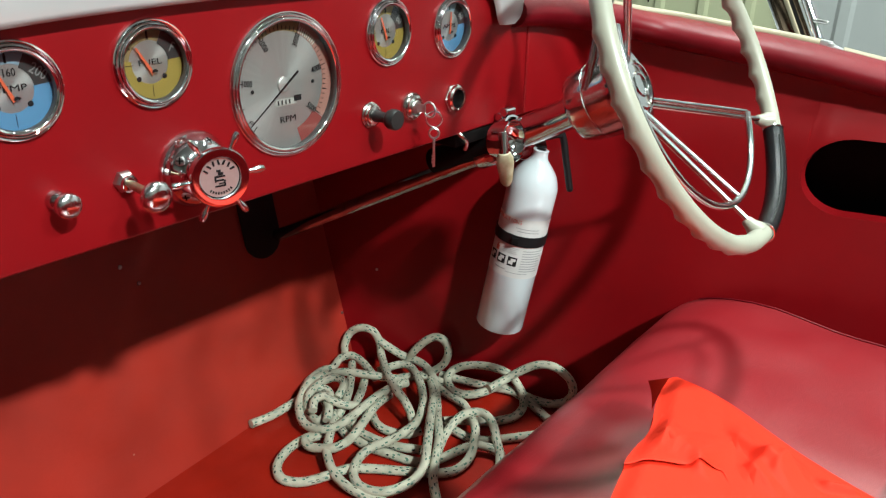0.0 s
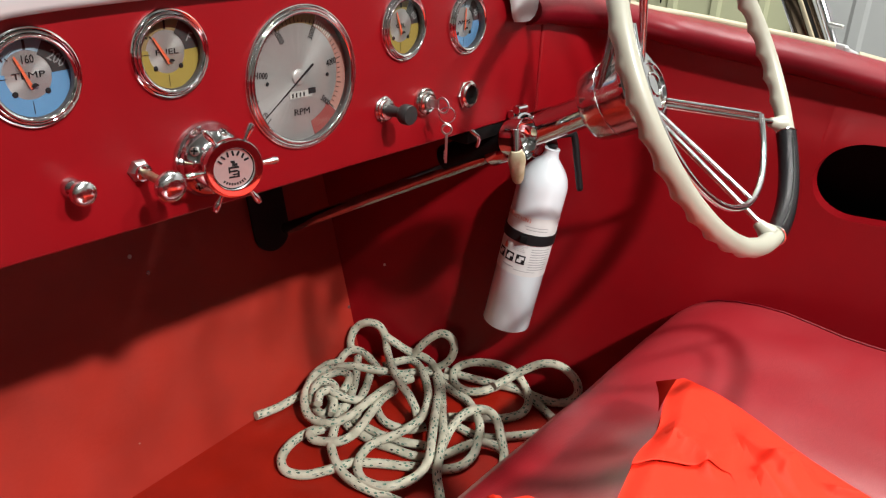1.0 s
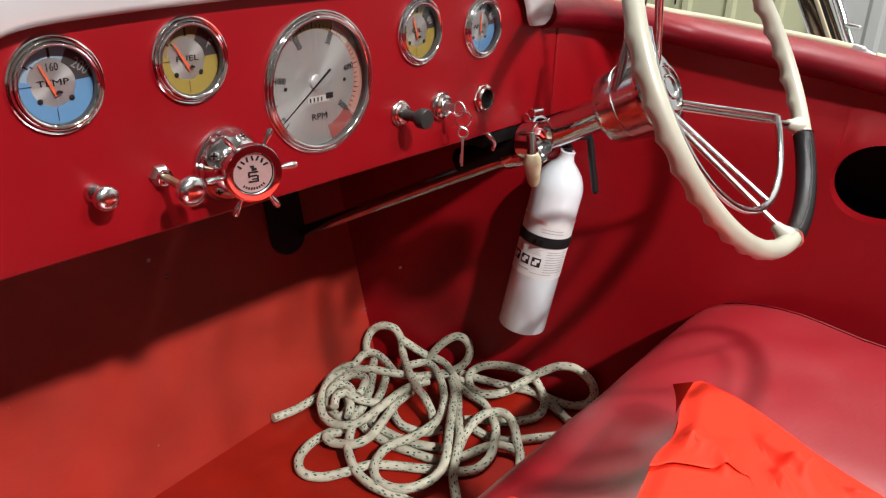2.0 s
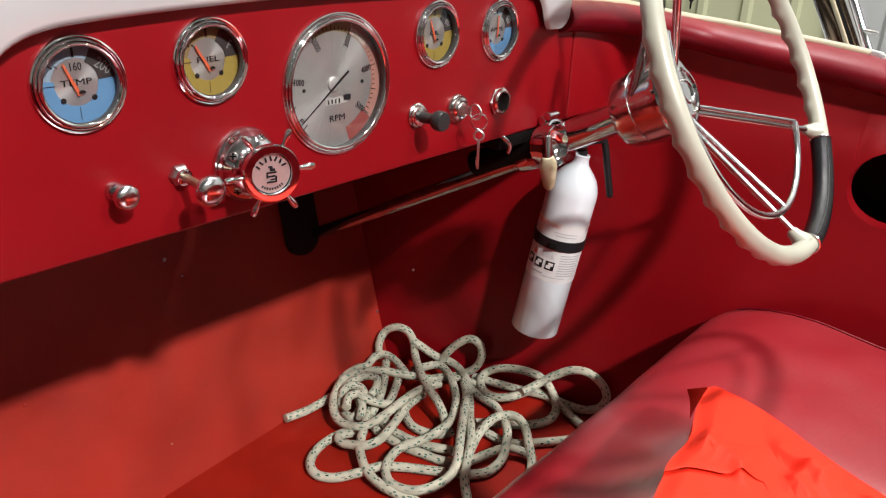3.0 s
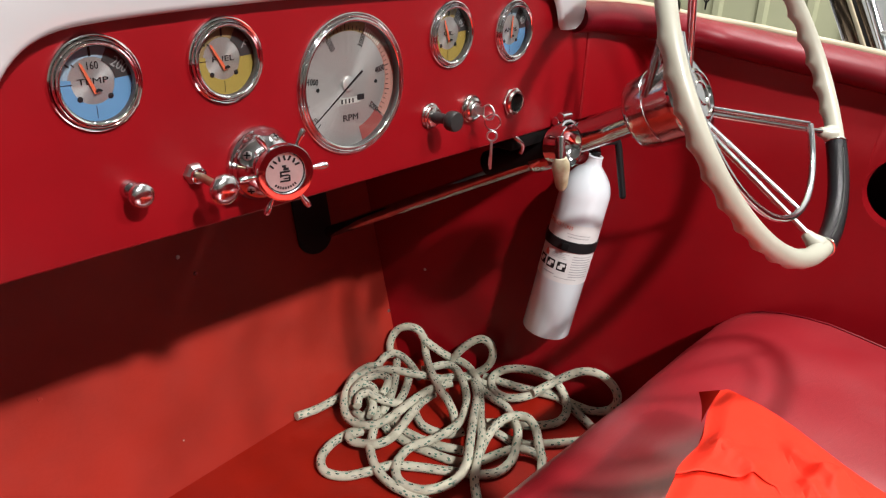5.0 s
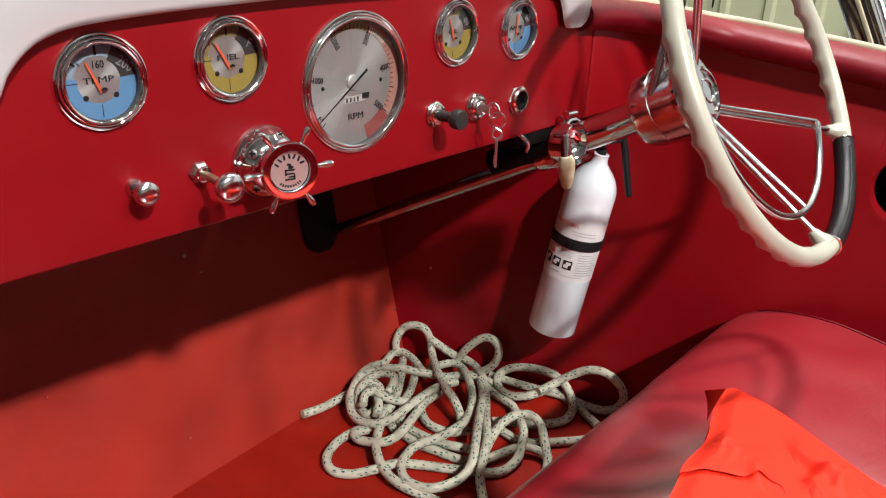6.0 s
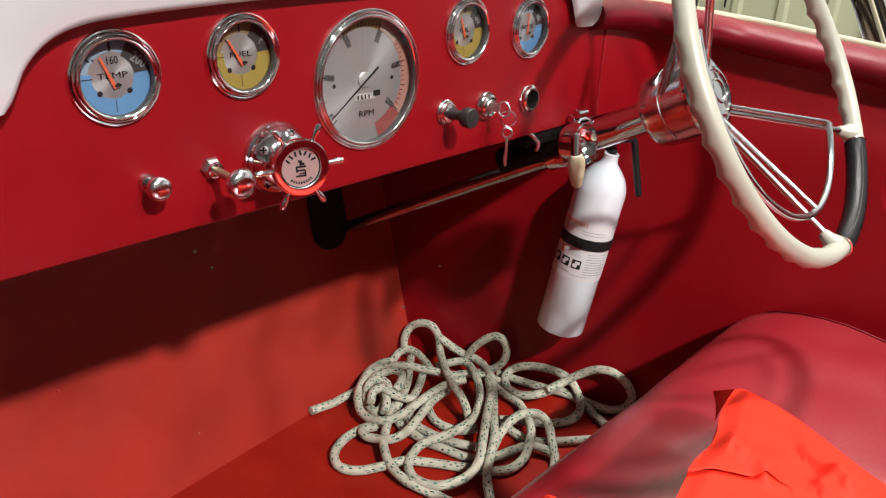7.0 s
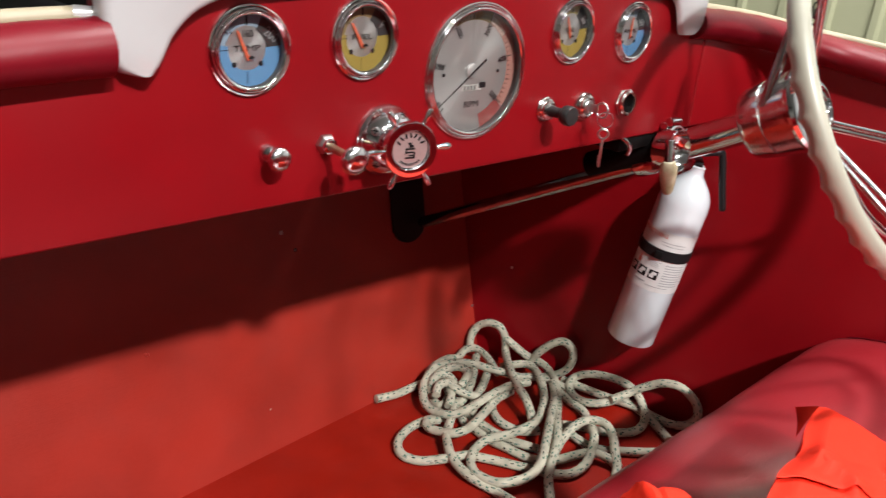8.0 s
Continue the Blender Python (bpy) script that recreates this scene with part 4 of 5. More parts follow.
def steering_column():
    c = thing("steering_column", pose(0, 0, 0), "chrome steering column running under the dashboard to the toe board", "steering column")
    m = axis_matrix(along(-0.152, 0.010), along(-0.07, 0.010))
    bm = bmesh.new()
    lathe(bm, [(0.024, -0.004), (0.036, -0.001), (0.0415, 0.003), (0.0432, 0.008), (0.0460, 0.030), (0.0455, 0.0305), (0.0455, 0.0325), (0.0463, 0.033), (0.0485, 0.058), (0.0495, 0.062), (0.0495, 0.070)], 56, m)
    part("collar", bm, WORN_CHROME, c, "wide chrome collar behind the wheel")
    bm = bmesh.new()
    lathe(bm, [(0.0195, 0), (0.0205, 0.106), (0.025, 0.112)], 40, axis_matrix(along(-0.262, 0.010), along(-0.15, 0.010)))
    part("jacket", bm, CHROME, c, "polished chrome jacket tube")
    bm = bmesh.new()
    rod(bm, along(-0.80, 0.007), along(-0.28, 0.001), 0.0105, 0.0118, 24)
    part("lower_tube", bm, DARK_CHROME, c, "thin tarnished chrome tube")
    bm = bmesh.new()
    lathe(bm, [(0.0118, 0), (0.016, 0.006), (0.0165, 0.030), (0.013, 0.040)], 28, axis_matrix(along(-0.325), along(-0.28)))
    part("sleeve", bm, CHROME, c)
    # mast jacket in the shade behind the dashboard edge
    bm = bmesh.new()
    rod(bm, along(-0.40, 0.02), along(-0.255, 0.012), 0.019, 0.0205, 28)
    part("shroud", bm, BLACK_PAINT_AND_SHADE, c, "black painted tube")
    # gear lever rising from the collar
    bm = bmesh.new()
    rod(bm, Vector((0.3205, -0.143, 0.645)), Vector((0.335, -0.155, 0.775)), 0.0062, 0.0056, 18)
    part("gear_lever", bm, DARK_CHROME, c, "slim tarnished lever")
    # clamp with its round cup and strap
    bm = bmesh.new()
    lathe(bm, [(0.0255, 0), (0.0265, 0.002), (0.0265, 0.020), (0.0255, 0.022), (0.0225, 0.022), (0.0225, 0)], 36, axis_matrix(along(-0.272, 0.012), along(-0.24, 0.012)), close=True)
    part("clamp", bm, CHROME, c, "chrome clamp band")
    for s, u in ((-0.262, 0.040), (-0.252, 0.043)):
        bm = bmesh.new()
        rod(bm, along(s, u, -0.010), along(s, u - 0.001, 0.012), 0.006, 0.006, 16)
        part("clamp_bolt", bm, CHROME, c)
    bm = bmesh.new()
    p = Vector((0.2955, -0.062, 0.575))
    q = p + Vector((0.04, -0.98, 0.15))
    lathe(bm, [(0.016, -0.026), (0.0215, -0.024), (0.0240, -0.014), (0.0252, 0.0), (0.0262, 0.002), (0.0257, 0.0035), (0.0243, 0.003), (0.0225, -0.003), (0.0185, -0.009), (0.011, -0.0135), (0, -0.0155)], 40, axis_matrix(p, q))
    part("cup", bm, CUP_METAL, c, "dished chrome cup")
    # turn signal lever with its ivory grip
    bm = bmesh.new()
    a = Vector((0.2655, -0.075, 0.589))
    b = Vector((0.2665, -0.071, 0.560))
    rod(bm, a + Vector((0.004, 0.010, 0.004)), b, 0.0058, 0.0062, 16)
    lever = part("lever", bm, CHROME, c, "short chrome lever")
    bm = bmesh.new()
    lathe(bm, [(0, -0.004), (0.0070, -0.002), (0.0102, 0.004), (0.0106, 0.012), (0.0094, 0.021), (0.0082, 0.030), (0.0068, 0.0365), (0.0042, 0.0402), (0, 0.041)], 28, axis_matrix(b + Vector((0, 0, 0.006)), Vector((0.280, -0.072, 0.49))))
    part("lever_grip", bm, AGED_IVORY, lever, "worn ivory lever grip")
    # bracket that holds the column under the dashboard
    bm = bmesh.new()
    sweep(bm, smooth_path([(0.270, 0.010, 0.583), (0.273, -0.001, 0.575), (0.282, -0.003, 0.566), (0.284, 0.001, 0.555)], 5), 0.0027, 10)
    part("bracket", bm, CHROME, c, "small chrome bracket")
    bm = bmesh.new()
    box(bm, 0.315, 0.030, 0.570, 0.09, 0.05, 0.024, None, 0.004)
    part("mount_block", bm, BLACK_PAINT_AND_SHADE, c, "black mounting block")
    # boot where the column meets the toe board
    p = Vector((0.303, board_y(0.303, 0.323) - 0.002, 0.323))
    bm = bmesh.new()
    outline = [(0.040 * math.cos(radians(q)), 0.035 * math.sin(radians(q)) - 0.018) for q in range(180, 361, 12)] + [(0.040, 0.11), (-0.040, 0.11)]
    extrude_outline(bm, outline, 0, 0.004, Matrix.Translation(p) @ pose(0, 0, 0, 90 - 10.8, 0, 5.1))
    part("floor_plate", bm, BLACK, c, "black rubber boot plate")


steering_column()

t = thing("red_knob", pose(0.376, -0.03, 0.540), "small red plastic knob under the column", "knob")
bm = bmesh.new()
lathe(bm, knob_profile(0.0125, 0.0), 28, pose(0, 0, 0, 110, 0, -20))
part("cap", bm, RED_KNOB, t)


# ---- fire extinguisher ----
def fire_extinguisher():
    lo, hi = Vector((0.5265, 0.0950, 0.171)), Vector((0.5505, 0.0475, 0.489))
    m = axis_matrix(lo, hi)
    x = m.to_3x3().inverted() @ Vector((-0.82, -0.57, 0))
    turn = math.degrees(math.atan2(x.y, x.x))
    m = m @ Matrix.Rotation(radians(turn), 4, "Z")
    e = thing("fire_extinguisher", m, "white fire extinguisher strapped to the side panel with a printed label", "fire extinguisher")
    L = (hi - lo).length
    R = 0.0414
    bm = bmesh.new()
    lathe(bm, [(0, 0.004), (0.034, 0.003), (R - 0.001, 0.0), (R, 0.002), (R, L - 0.064), (R - 0.001, L - 0.056), (R - 0.004, L - 0.046), (R - 0.009, L - 0.036), (R - 0.016, L - 0.027), (0.0190, L - 0.020), (0.0142, L - 0.014), (0.0128, L - 0.008), (0.0126, L - 0.002), (0.0132, L), (0.0120, L + 0.001), (0, L + 0.001)], 64)
    part("bottle", bm, ENAMEL, e, "white enamelled steel bottle")

    def wrap(bm, a0, a1, z0, z1, r):
        steps = max(2, int(abs(a1 - a0) / 6))
        rows = [[(r * math.cos(radians(a0 + (a1 - a0) * i / steps)), r * math.sin(radians(a0 + (a1 - a0) * i / steps)), z) for z in (z0, z1)] for i in range(steps + 1)]
        grid_surface(bm, rows)

    # printed label, with bars for its small print
    bm = bmesh.new()
    wrap(bm, -85, 85, 0.110, 0.216, R + 0.0004)
    lab = part("label", bm, LABEL, e, "off-white paper label")
    bm = bmesh.new()
    for k in range(9):
        wrap(bm, 8, 8 + 52 - (k * 17) % 11, 0.160 - 0.0046 * k, 0.1614 - 0.0046 * k, R + 0.0008)
    for k in range(4):
        wrap(bm, -40, -2 - (k * 7) % 9, 0.162 - 0.003 * k, 0.1628 - 0.003 * k, R + 0.0008)
    for k in range(2):
        wrap(bm, -20 + 4 * k, 34, 0.1985 - 0.005 * k, 0.1996 - 0.005 * k, R + 0.0008)
    wrap(bm, -52, -24, 0.1215, 0.1235, R + 0.0008)
    wrap(bm, -22, 30, 0.1185, 0.1195, R + 0.0008)
    tagged(part("small_print", bm, GREY_PRINT, lab), kind="stuff")
    for k, a in enumerate((-76, -49, -22)):
        bm = bmesh.new()
        wrap(bm, a, a + 21, 0.131, 0.147, R + 0.0008)
        pic = part("pictogram", bm, PRINT, lab, "black square pictogram")
        bm = bmesh.new()
        wrap(bm, a + 3, a + 13, 0.134, 0.140, R + 0.0012)
        wrap(bm, a + 7, a + 18, 0.1395, 0.1445, R + 0.0012)
        part("figure", bm, LABEL, pic)
    bm = bmesh.new()
    wrap(bm, -60, -50, 0.150, 0.158, R + 0.0008)
    wrap(bm, -57, -53, 0.158, 0.162, R + 0.0008)
    part("mark", bm, RED_PRINT, lab, "small red mark")
    word = "INSTRUCTIONS"
    for i, ch in enumerate(word):
        a = radians(-92 + 7.3 * i)
        mm = Matrix.Translation((math.cos(a) * (R + 0.0006), math.sin(a) * (R + 0.0006), 0.2085)) @ Matrix.Rotation(a + math.pi / 2, 4, "Z") @ Matrix.Rotation(math.pi / 2, 4, "X")
        letters(ch, 0.0095, mm, RED_PRINT, lab, "lettering", 0.75)
    # strap and its buckle
    bm = bmesh.new()
    lathe(bm, [(R + 0.0004, 0.168), (R + 0.0022, 0.1685), (R + 0.0022, 0.1855), (R + 0.0004, 0.186)], 64)
    strap = part("strap", bm, BLACK, e, "black rubber strap")
    bm = bmesh.new()
    box(bm, R + 0.003, -0.012, 0.177, 0.004, 0.012, 0.012, None, 0.001)
    part("buckle", bm, BLACK_PAINT_AND_SHADE, strap)
    # valve head and levers
    bm = bmesh.new()
    lathe(bm, [(0.0075, L), (0.0078, L + 0.0012), (0.006, L + 0.0025), (0, L + 0.0025)], 28)
    box(bm, -0.022, 0.0, L - 0.001, 0.034, 0.018, 0.014, None, 0.003)
    valve = part("valve", bm, BLACK, e, "black plastic valve head")
    inv = m.inverted()
    bm = bmesh.new()
    p, q = inv @ Vector((0.566, 0.019, 0.512)), inv @ Vector((0.5665, 0.000, 0.430))
    sweep(bm, smooth_path([inv @ Vector((0.545, 0.040, 0.512)), inv @ Vector((0.558, 0.024, 0.516)), p, p.lerp(q, 0.5), q], 6), 0.0056, 12)
    lathe(bm, [(0, 0.0056), (0.003, 0.0047), (0.0048, 0.0028), (0.0056, 0)], 12, axis_matrix(q, q + (q - p)))
    part("lever", bm, BLACK, valve, "black operating lever")
    # wall bracket
    bm = bmesh.new()
    box(bm, -R - 0.006, 0, 0.17, 0.008, 0.036, 0.22, None, 0.002)
    part("bracket", bm, BLACK_PAINT_AND_SHADE, e, "black mounting bracket")


fire_extinguisher()


# ---- rope ----
def rope_material():
    """Braided cream rope: a woven relief and scattered green and black flecks along its length."""
    m = bpy.data.materials.new("braided_rope")
    m.use_nodes = True
    nt = m.node_tree
    b = nt.nodes["Principled BSDF"]
    b.inputs["Roughness"].default_value = 0.75
    tc, mp = nt.nodes.new("ShaderNodeTexCoord"), nt.nodes.new("ShaderNodeMapping")
    mp.inputs["Scale"].default_value = (1.0, 0.047, 1.0)
    nt.links.new(tc.outputs["UV"], mp.inputs["Vector"])

    def flecks(sx, sy, turn, limit, size, seed):
        q = nt.nodes.new("ShaderNodeMapping")
        q.inputs["Rotation"].default_value = (0, 0, radians(turn))
        q.inputs["Scale"].default_value = (sx, sy, 1)
        q.inputs["Location"].default_value = (seed, seed * 0.7, 0)
        nt.links.new(mp.outputs[0], q.inputs["Vector"])
        v = nt.nodes.new("ShaderNodeTexVoronoi")
        v.inputs["Scale"].default_value = 1.0
        v.voronoi_dimensions = "2D"
        nt.links.new(q.outputs[0], v.inputs["Vector"])
        near = nt.nodes.new("ShaderNodeMath")
        near.operation, near.inputs[1].default_value = "LESS_THAN", size
        nt.links.new(v.outputs["Distance"], near.inputs[0])
        pick = nt.nodes.new("ShaderNodeMath")
        pick.operation, pick.inputs[1].default_value = "LESS_THAN", limit
        sep = nt.nodes.new("ShaderNodeSeparateColor")
        nt.links.new(v.outputs["Color"], sep.inputs[0])
        nt.links.new(sep.outputs[0], pick.inputs[0])
        both = nt.nodes.new("ShaderNodeMath")
        both.operation = "MULTIPLY"
        nt.links.new(near.outputs[0], both.inputs[0])
        nt.links.new(pick.outputs[0], both.inputs[1])
        return both

    n = nt.nodes.new("ShaderNodeTexNoise")
    n.inputs["Scale"].default_value, n.inputs["Detail"].default_value = 45, 5
    nt.links.new(tc.outputs["Object"], n.inputs["Vector"])
    ramp = nt.nodes.new("ShaderNodeValToRGB")
    ramp.color_ramp.elements[0].position, ramp.color_ramp.elements[1].position = 0.3, 0.7
    ramp.color_ramp.elements[0].color, ramp.color_ramp.elements[1].color = (0.34, 0.325, 0.245, 1), (0.565, 0.54, 0.425, 1)
    nt.links.new(n.outputs["Fac"], ramp.inputs[0])
    last = ramp.outputs[0]
    for args, colour in (((60, 200, 30, 0.2, 0.27, 5.7), (0.27, 0.30, 0.25, 1)), ((95, 170, 36, 0.44, 0.26, 3.1), (0.085, 0.17, 0.125, 1)), ((80, 250, -36, 0.19, 0.22, 8.3), (0.014, 0.018, 0.016, 1))):
        f = flecks(*args)
        mx = nt.nodes.new("ShaderNodeMix")
        mx.data_type = "RGBA"
        mx.inputs[7].default_value = colour
        nt.links.new(f.outputs[0], mx.inputs[0])
        nt.links.new(last, mx.inputs[6])
        last = mx.outputs[2]
    nt.links.new(last, b.inputs["Base Color"])
    # crossing braid relief
    waves = []
    for turn in (38, -38):
        q = nt.nodes.new("ShaderNodeMapping")
        q.inputs["Rotation"].default_value = (0, 0, radians(turn))
        nt.links.new(mp.outputs[0], q.inputs["Vector"])
        w = nt.nodes.new("ShaderNodeTexWave")
        w.inputs["Scale"].default_value, w.inputs["Distortion"].default_value = 95, 0.6
        nt.links.new(q.outputs[0], w.inputs["Vector"])
        waves.append(w)
    mx = nt.nodes.new("ShaderNodeMath")
    mx.operation = "MAXIMUM"
    nt.links.new(waves[0].outputs["Fac"], mx.inputs[0])
    nt.links.new(waves[1].outputs["Fac"], mx.inputs[1])
    bp = nt.nodes.new("ShaderNodeBump")
    bp.inputs["Strength"].default_value, bp.inputs["Distance"].default_value = 0.7, 0.0012
    nt.links.new(mx.outputs[0], bp.inputs["Height"])
    nt.links.new(bp.outputs["Normal"], b.inputs["Normal"])
    return m


ROPE = rope_material()
rope = thing("rope", pose(0, 0, 0), "tangled heap of cream braided rope with green flecks", "rope")


def rope_loop(*bends):
    """One visible length of the rope, bent through these places."""
    bm = bmesh.new()
    sweep(bm, smooth_path(bends, 9), 0.0078, 12, uv=True)
    part("loop", bm, ROPE, rope)


rope_loop((0.189, 0.377, 0.012), (0.233, 0.373, 0.008), (0.275, 0.371, 0.010), (0.315, 0.366, 0.011), (0.332, 0.345, 0.015), (0.330, 0.316, 0.015), (0.321, 0.284, 0.015))
rope_loop((0.438, 0.242, 0.035), (0.406, 0.299, 0.037), (0.386, 0.340, 0.037), (0.358, 0.365, 0.035), (0.326, 0.373, 0.033), (0.291, 0.358, 0.029), (0.261, 0.333, 0.026), (0.241, 0.301, 0.023), (0.238, 0.266, 0.026), (0.252, 0.242, 0.031), (0.283, 0.232, 0.037), (0.333, 0.236, 0.040), (0.386, 0.238, 0.040), (0.434, 0.232, 0.034))
rope_loop((0.422, 0.300, 0.022), (0.437, 0.333, 0.023), (0.446, 0.365, 0.026), (0.442, 0.387, 0.029), (0.422, 0.393, 0.029), (0.392, 0.384, 0.026), (0.374, 0.391, 0.026), (0.347, 0.389, 0.026), (0.323, 0.386, 0.018), (0.297, 0.366, 0.010), (0.280, 0.335, 0.008), (0.272, 0.296, 0.010), (0.301, 0.305, 0.013), (0.319, 0.332, 0.015))
rope_loop((0.437, 0.392, 0.021), (0.441, 0.400, 0.047), (0.456, 0.398, 0.070), (0.464, 0.375, 0.086), (0.472, 0.352, 0.084), (0.477, 0.340, 0.063), (0.473, 0.331, 0.037), (0.427, 0.276, 0.045), (0.393, 0.224, 0.048), (0.381, 0.192, 0.042), (0.372, 0.169, 0.029), (0.360, 0.151, 0.015))
rope_loop((0.477, 0.338, 0.064), (0.486, 0.316, 0.051), (0.497, 0.292, 0.038), (0.507, 0.266, 0.033), (0.502, 0.237, 0.029), (0.475, 0.197, 0.029), (0.437, 0.162, 0.029), (0.389, 0.122, 0.034), (0.341, 0.081, 0.034), (0.300, 0.055, 0.031), (0.269, 0.034, 0.023), (0.247, 0.010, 0.013), (0.224, -0.013, 0.008))
rope_loop((0.495, 0.292, 0.018), (0.504, 0.271, 0.057), (0.511, 0.247, 0.085), (0.518, 0.227, 0.096), (0.524, 0.210, 0.086), (0.526, 0.207, 0.063), (0.524, 0.217, 0.037), (0.510, 0.233, 0.021), (0.492, 0.249, 0.015))
rope_loop((0.444, 0.314, 0.022), (0.481, 0.288, 0.029), (0.482, 0.260, 0.031), (0.455, 0.219, 0.033), (0.423, 0.183, 0.033), (0.391, 0.159, 0.031), (0.361, 0.145, 0.029), (0.329, 0.145, 0.026), (0.293, 0.153, 0.023), (0.265, 0.163, 0.022), (0.239, 0.163, 0.019), (0.211, 0.150, 0.018), (0.192, 0.125, 0.018), (0.191, 0.101, 0.018), (0.202, 0.078, 0.019), (0.225, 0.061, 0.022), (0.251, 0.054, 0.027), (0.280, 0.061, 0.034), (0.311, 0.081, 0.040), (0.345, 0.105, 0.042), (0.388, 0.135, 0.042), (0.434, 0.168, 0.037), (0.477, 0.209, 0.029))
rope_loop((0.261, 0.254, 0.015), (0.230, 0.271, 0.013), (0.206, 0.280, 0.008), (0.178, 0.276, 0.008), (0.150, 0.262, 0.008), (0.134, 0.240, 0.008), (0.134, 0.219, 0.008), (0.149, 0.198, 0.008), (0.176, 0.177, 0.013), (0.210, 0.160, 0.015), (0.238, 0.136, 0.010), (0.259, 0.104, 0.010), (0.281, 0.071, 0.010), (0.299, 0.045, 0.010), (0.324, 0.029, 0.010), (0.357, 0.029, 0.013), (0.379, 0.037, 0.023), (0.407, 0.054, 0.029), (0.430, 0.079, 0.029))
rope_loop((0.302, 0.286, 0.015), (0.251, 0.244, 0.021), (0.220, 0.219, 0.022), (0.201, 0.197, 0.021), (0.184, 0.164, 0.018), (0.179, 0.128, 0.015), (0.186, 0.098, 0.011), (0.195, 0.069, 0.008), (0.201, 0.030, 0.008))
rope_loop((0.236, 0.256, 0.018), (0.214, 0.265, 0.018), (0.206, 0.249, 0.018), (0.212, 0.227, 0.021), (0.221, 0.202, 0.029), (0.245, 0.196, 0.031), (0.281, 0.206, 0.031), (0.324, 0.223, 0.029), (0.361, 0.236, 0.026), (0.400, 0.243, 0.021))
rope_loop((0.299, 0.251, 0.010), (0.295, 0.220, 0.010), (0.296, 0.190, 0.010), (0.299, 0.161, 0.011), (0.306, 0.134, 0.013), (0.322, 0.103, 0.013))
rope_loop((0.298, 0.276, 0.010), (0.278, 0.240, 0.008), (0.277, 0.212, 0.008), (0.277, 0.174, 0.008), (0.285, 0.142, 0.008), (0.292, 0.111, 0.008), (0.301, 0.087, 0.010), (0.324, 0.065, 0.013), (0.354, 0.054, 0.015), (0.377, 0.042, 0.018), (0.390, 0.028, 0.018), (0.397, 0.010, 0.015), (0.397, -0.010, 0.011))
rope_loop((0.363, 0.260, 0.010), (0.341, 0.228, 0.008), (0.330, 0.203, 0.008), (0.332, 0.177, 0.008), (0.343, 0.154, 0.008), (0.365, 0.139, 0.010))
rope_loop((0.544, 0.100, 0.029), (0.505, 0.114, 0.026), (0.486, 0.139, 0.022), (0.488, 0.169, 0.021), (0.510, 0.195, 0.023), (0.531, 0.195, 0.031), (0.540, 0.168, 0.047), (0.551, 0.131, 0.054), (0.560, 0.101, 0.051), (0.566, 0.082, 0.039), (0.564, 0.062, 0.018), (0.535, 0.040, 0.013), (0.504, 0.037, 0.010), (0.477, 0.054, 0.008), (0.455, 0.076, 0.008), (0.433, 0.103, 0.011), (0.406, 0.123, 0.015))
rope_loop((0.512, 0.101, 0.037), (0.550, 0.091, 0.042), (0.570, 0.068, 0.062), (0.578, 0.039, 0.081), (0.586, 0.009, 0.084), (0.593, -0.018, 0.066), (0.595, -0.026, 0.041), (0.592, -0.015, 0.018), (0.577, 0.007, 0.011), (0.571, 0.039, 0.010), (0.568, 0.075, 0.011), (0.557, 0.112, 0.011), (0.542, 0.147, 0.013), (0.529, 0.182, 0.015), (0.520, 0.220, 0.015))
rope_loop((0.559, 0.107, 0.018), (0.567, 0.080, 0.010), (0.559, 0.041, 0.008), (0.536, -0.014, 0.008))
rope_loop((0.391, 0.134, 0.015), (0.402, 0.101, 0.010), (0.403, 0.067, 0.009), (0.415, 0.040, 0.008), (0.438, 0.019, 0.008), (0.467, -0.005, 0.008), (0.492, -0.024, 0.008))
rope_loop((0.328, 0.072, 0.023), (0.355, 0.082, 0.029), (0.381, 0.086, 0.037), (0.406, 0.087, 0.040), (0.429, 0.080, 0.040), (0.440, 0.061, 0.040), (0.434, 0.038, 0.034), (0.411, 0.013, 0.026), (0.390, -0.009, 0.015), (0.360, -0.028, 0.010))
rope_loop((0.427, 0.366, 0.026), (0.385, 0.328, 0.026), (0.352, 0.302, 0.023), (0.318, 0.281, 0.021), (0.293, 0.271, 0.015))
rope_loop((0.411, 0.316, 0.023), (0.373, 0.289, 0.022), (0.334, 0.267, 0.021), (0.303, 0.243, 0.015), (0.288, 0.218, 0.010))
rope_loop((0.480, 0.194, 0.015), (0.477, 0.161, 0.013), (0.472, 0.129, 0.013), (0.458, 0.106, 0.013))
rope_loop((0.268, 0.318, 0.022), (0.288, 0.338, 0.034), (0.308, 0.343, 0.038), (0.322, 0.331, 0.036), (0.318, 0.314, 0.033), (0.302, 0.306, 0.034), (0.290, 0.288, 0.030), (0.270, 0.272, 0.022))
rope_loop((0.300, 0.352, 0.028), (0.330, 0.352, 0.036), (0.352, 0.338, 0.042), (0.356, 0.318, 0.040), (0.340, 0.305, 0.036), (0.322, 0.300, 0.030))
rope_loop((0.262, 0.298, 0.036), (0.280, 0.312, 0.042), (0.296, 0.306, 0.044), (0.300, 0.290, 0.040), (0.312, 0.270, 0.034), (0.330, 0.255, 0.028))
rope_loop((0.437, 0.270, 0.023), (0.469, 0.255, 0.021), (0.489, 0.222, 0.021), (0.501, 0.194, 0.015))


# ---- orange cloth on the seat ----
def step(x):
    x = min(1.0, max(0.0, x))
    return x * x * (3 - 2 * x)


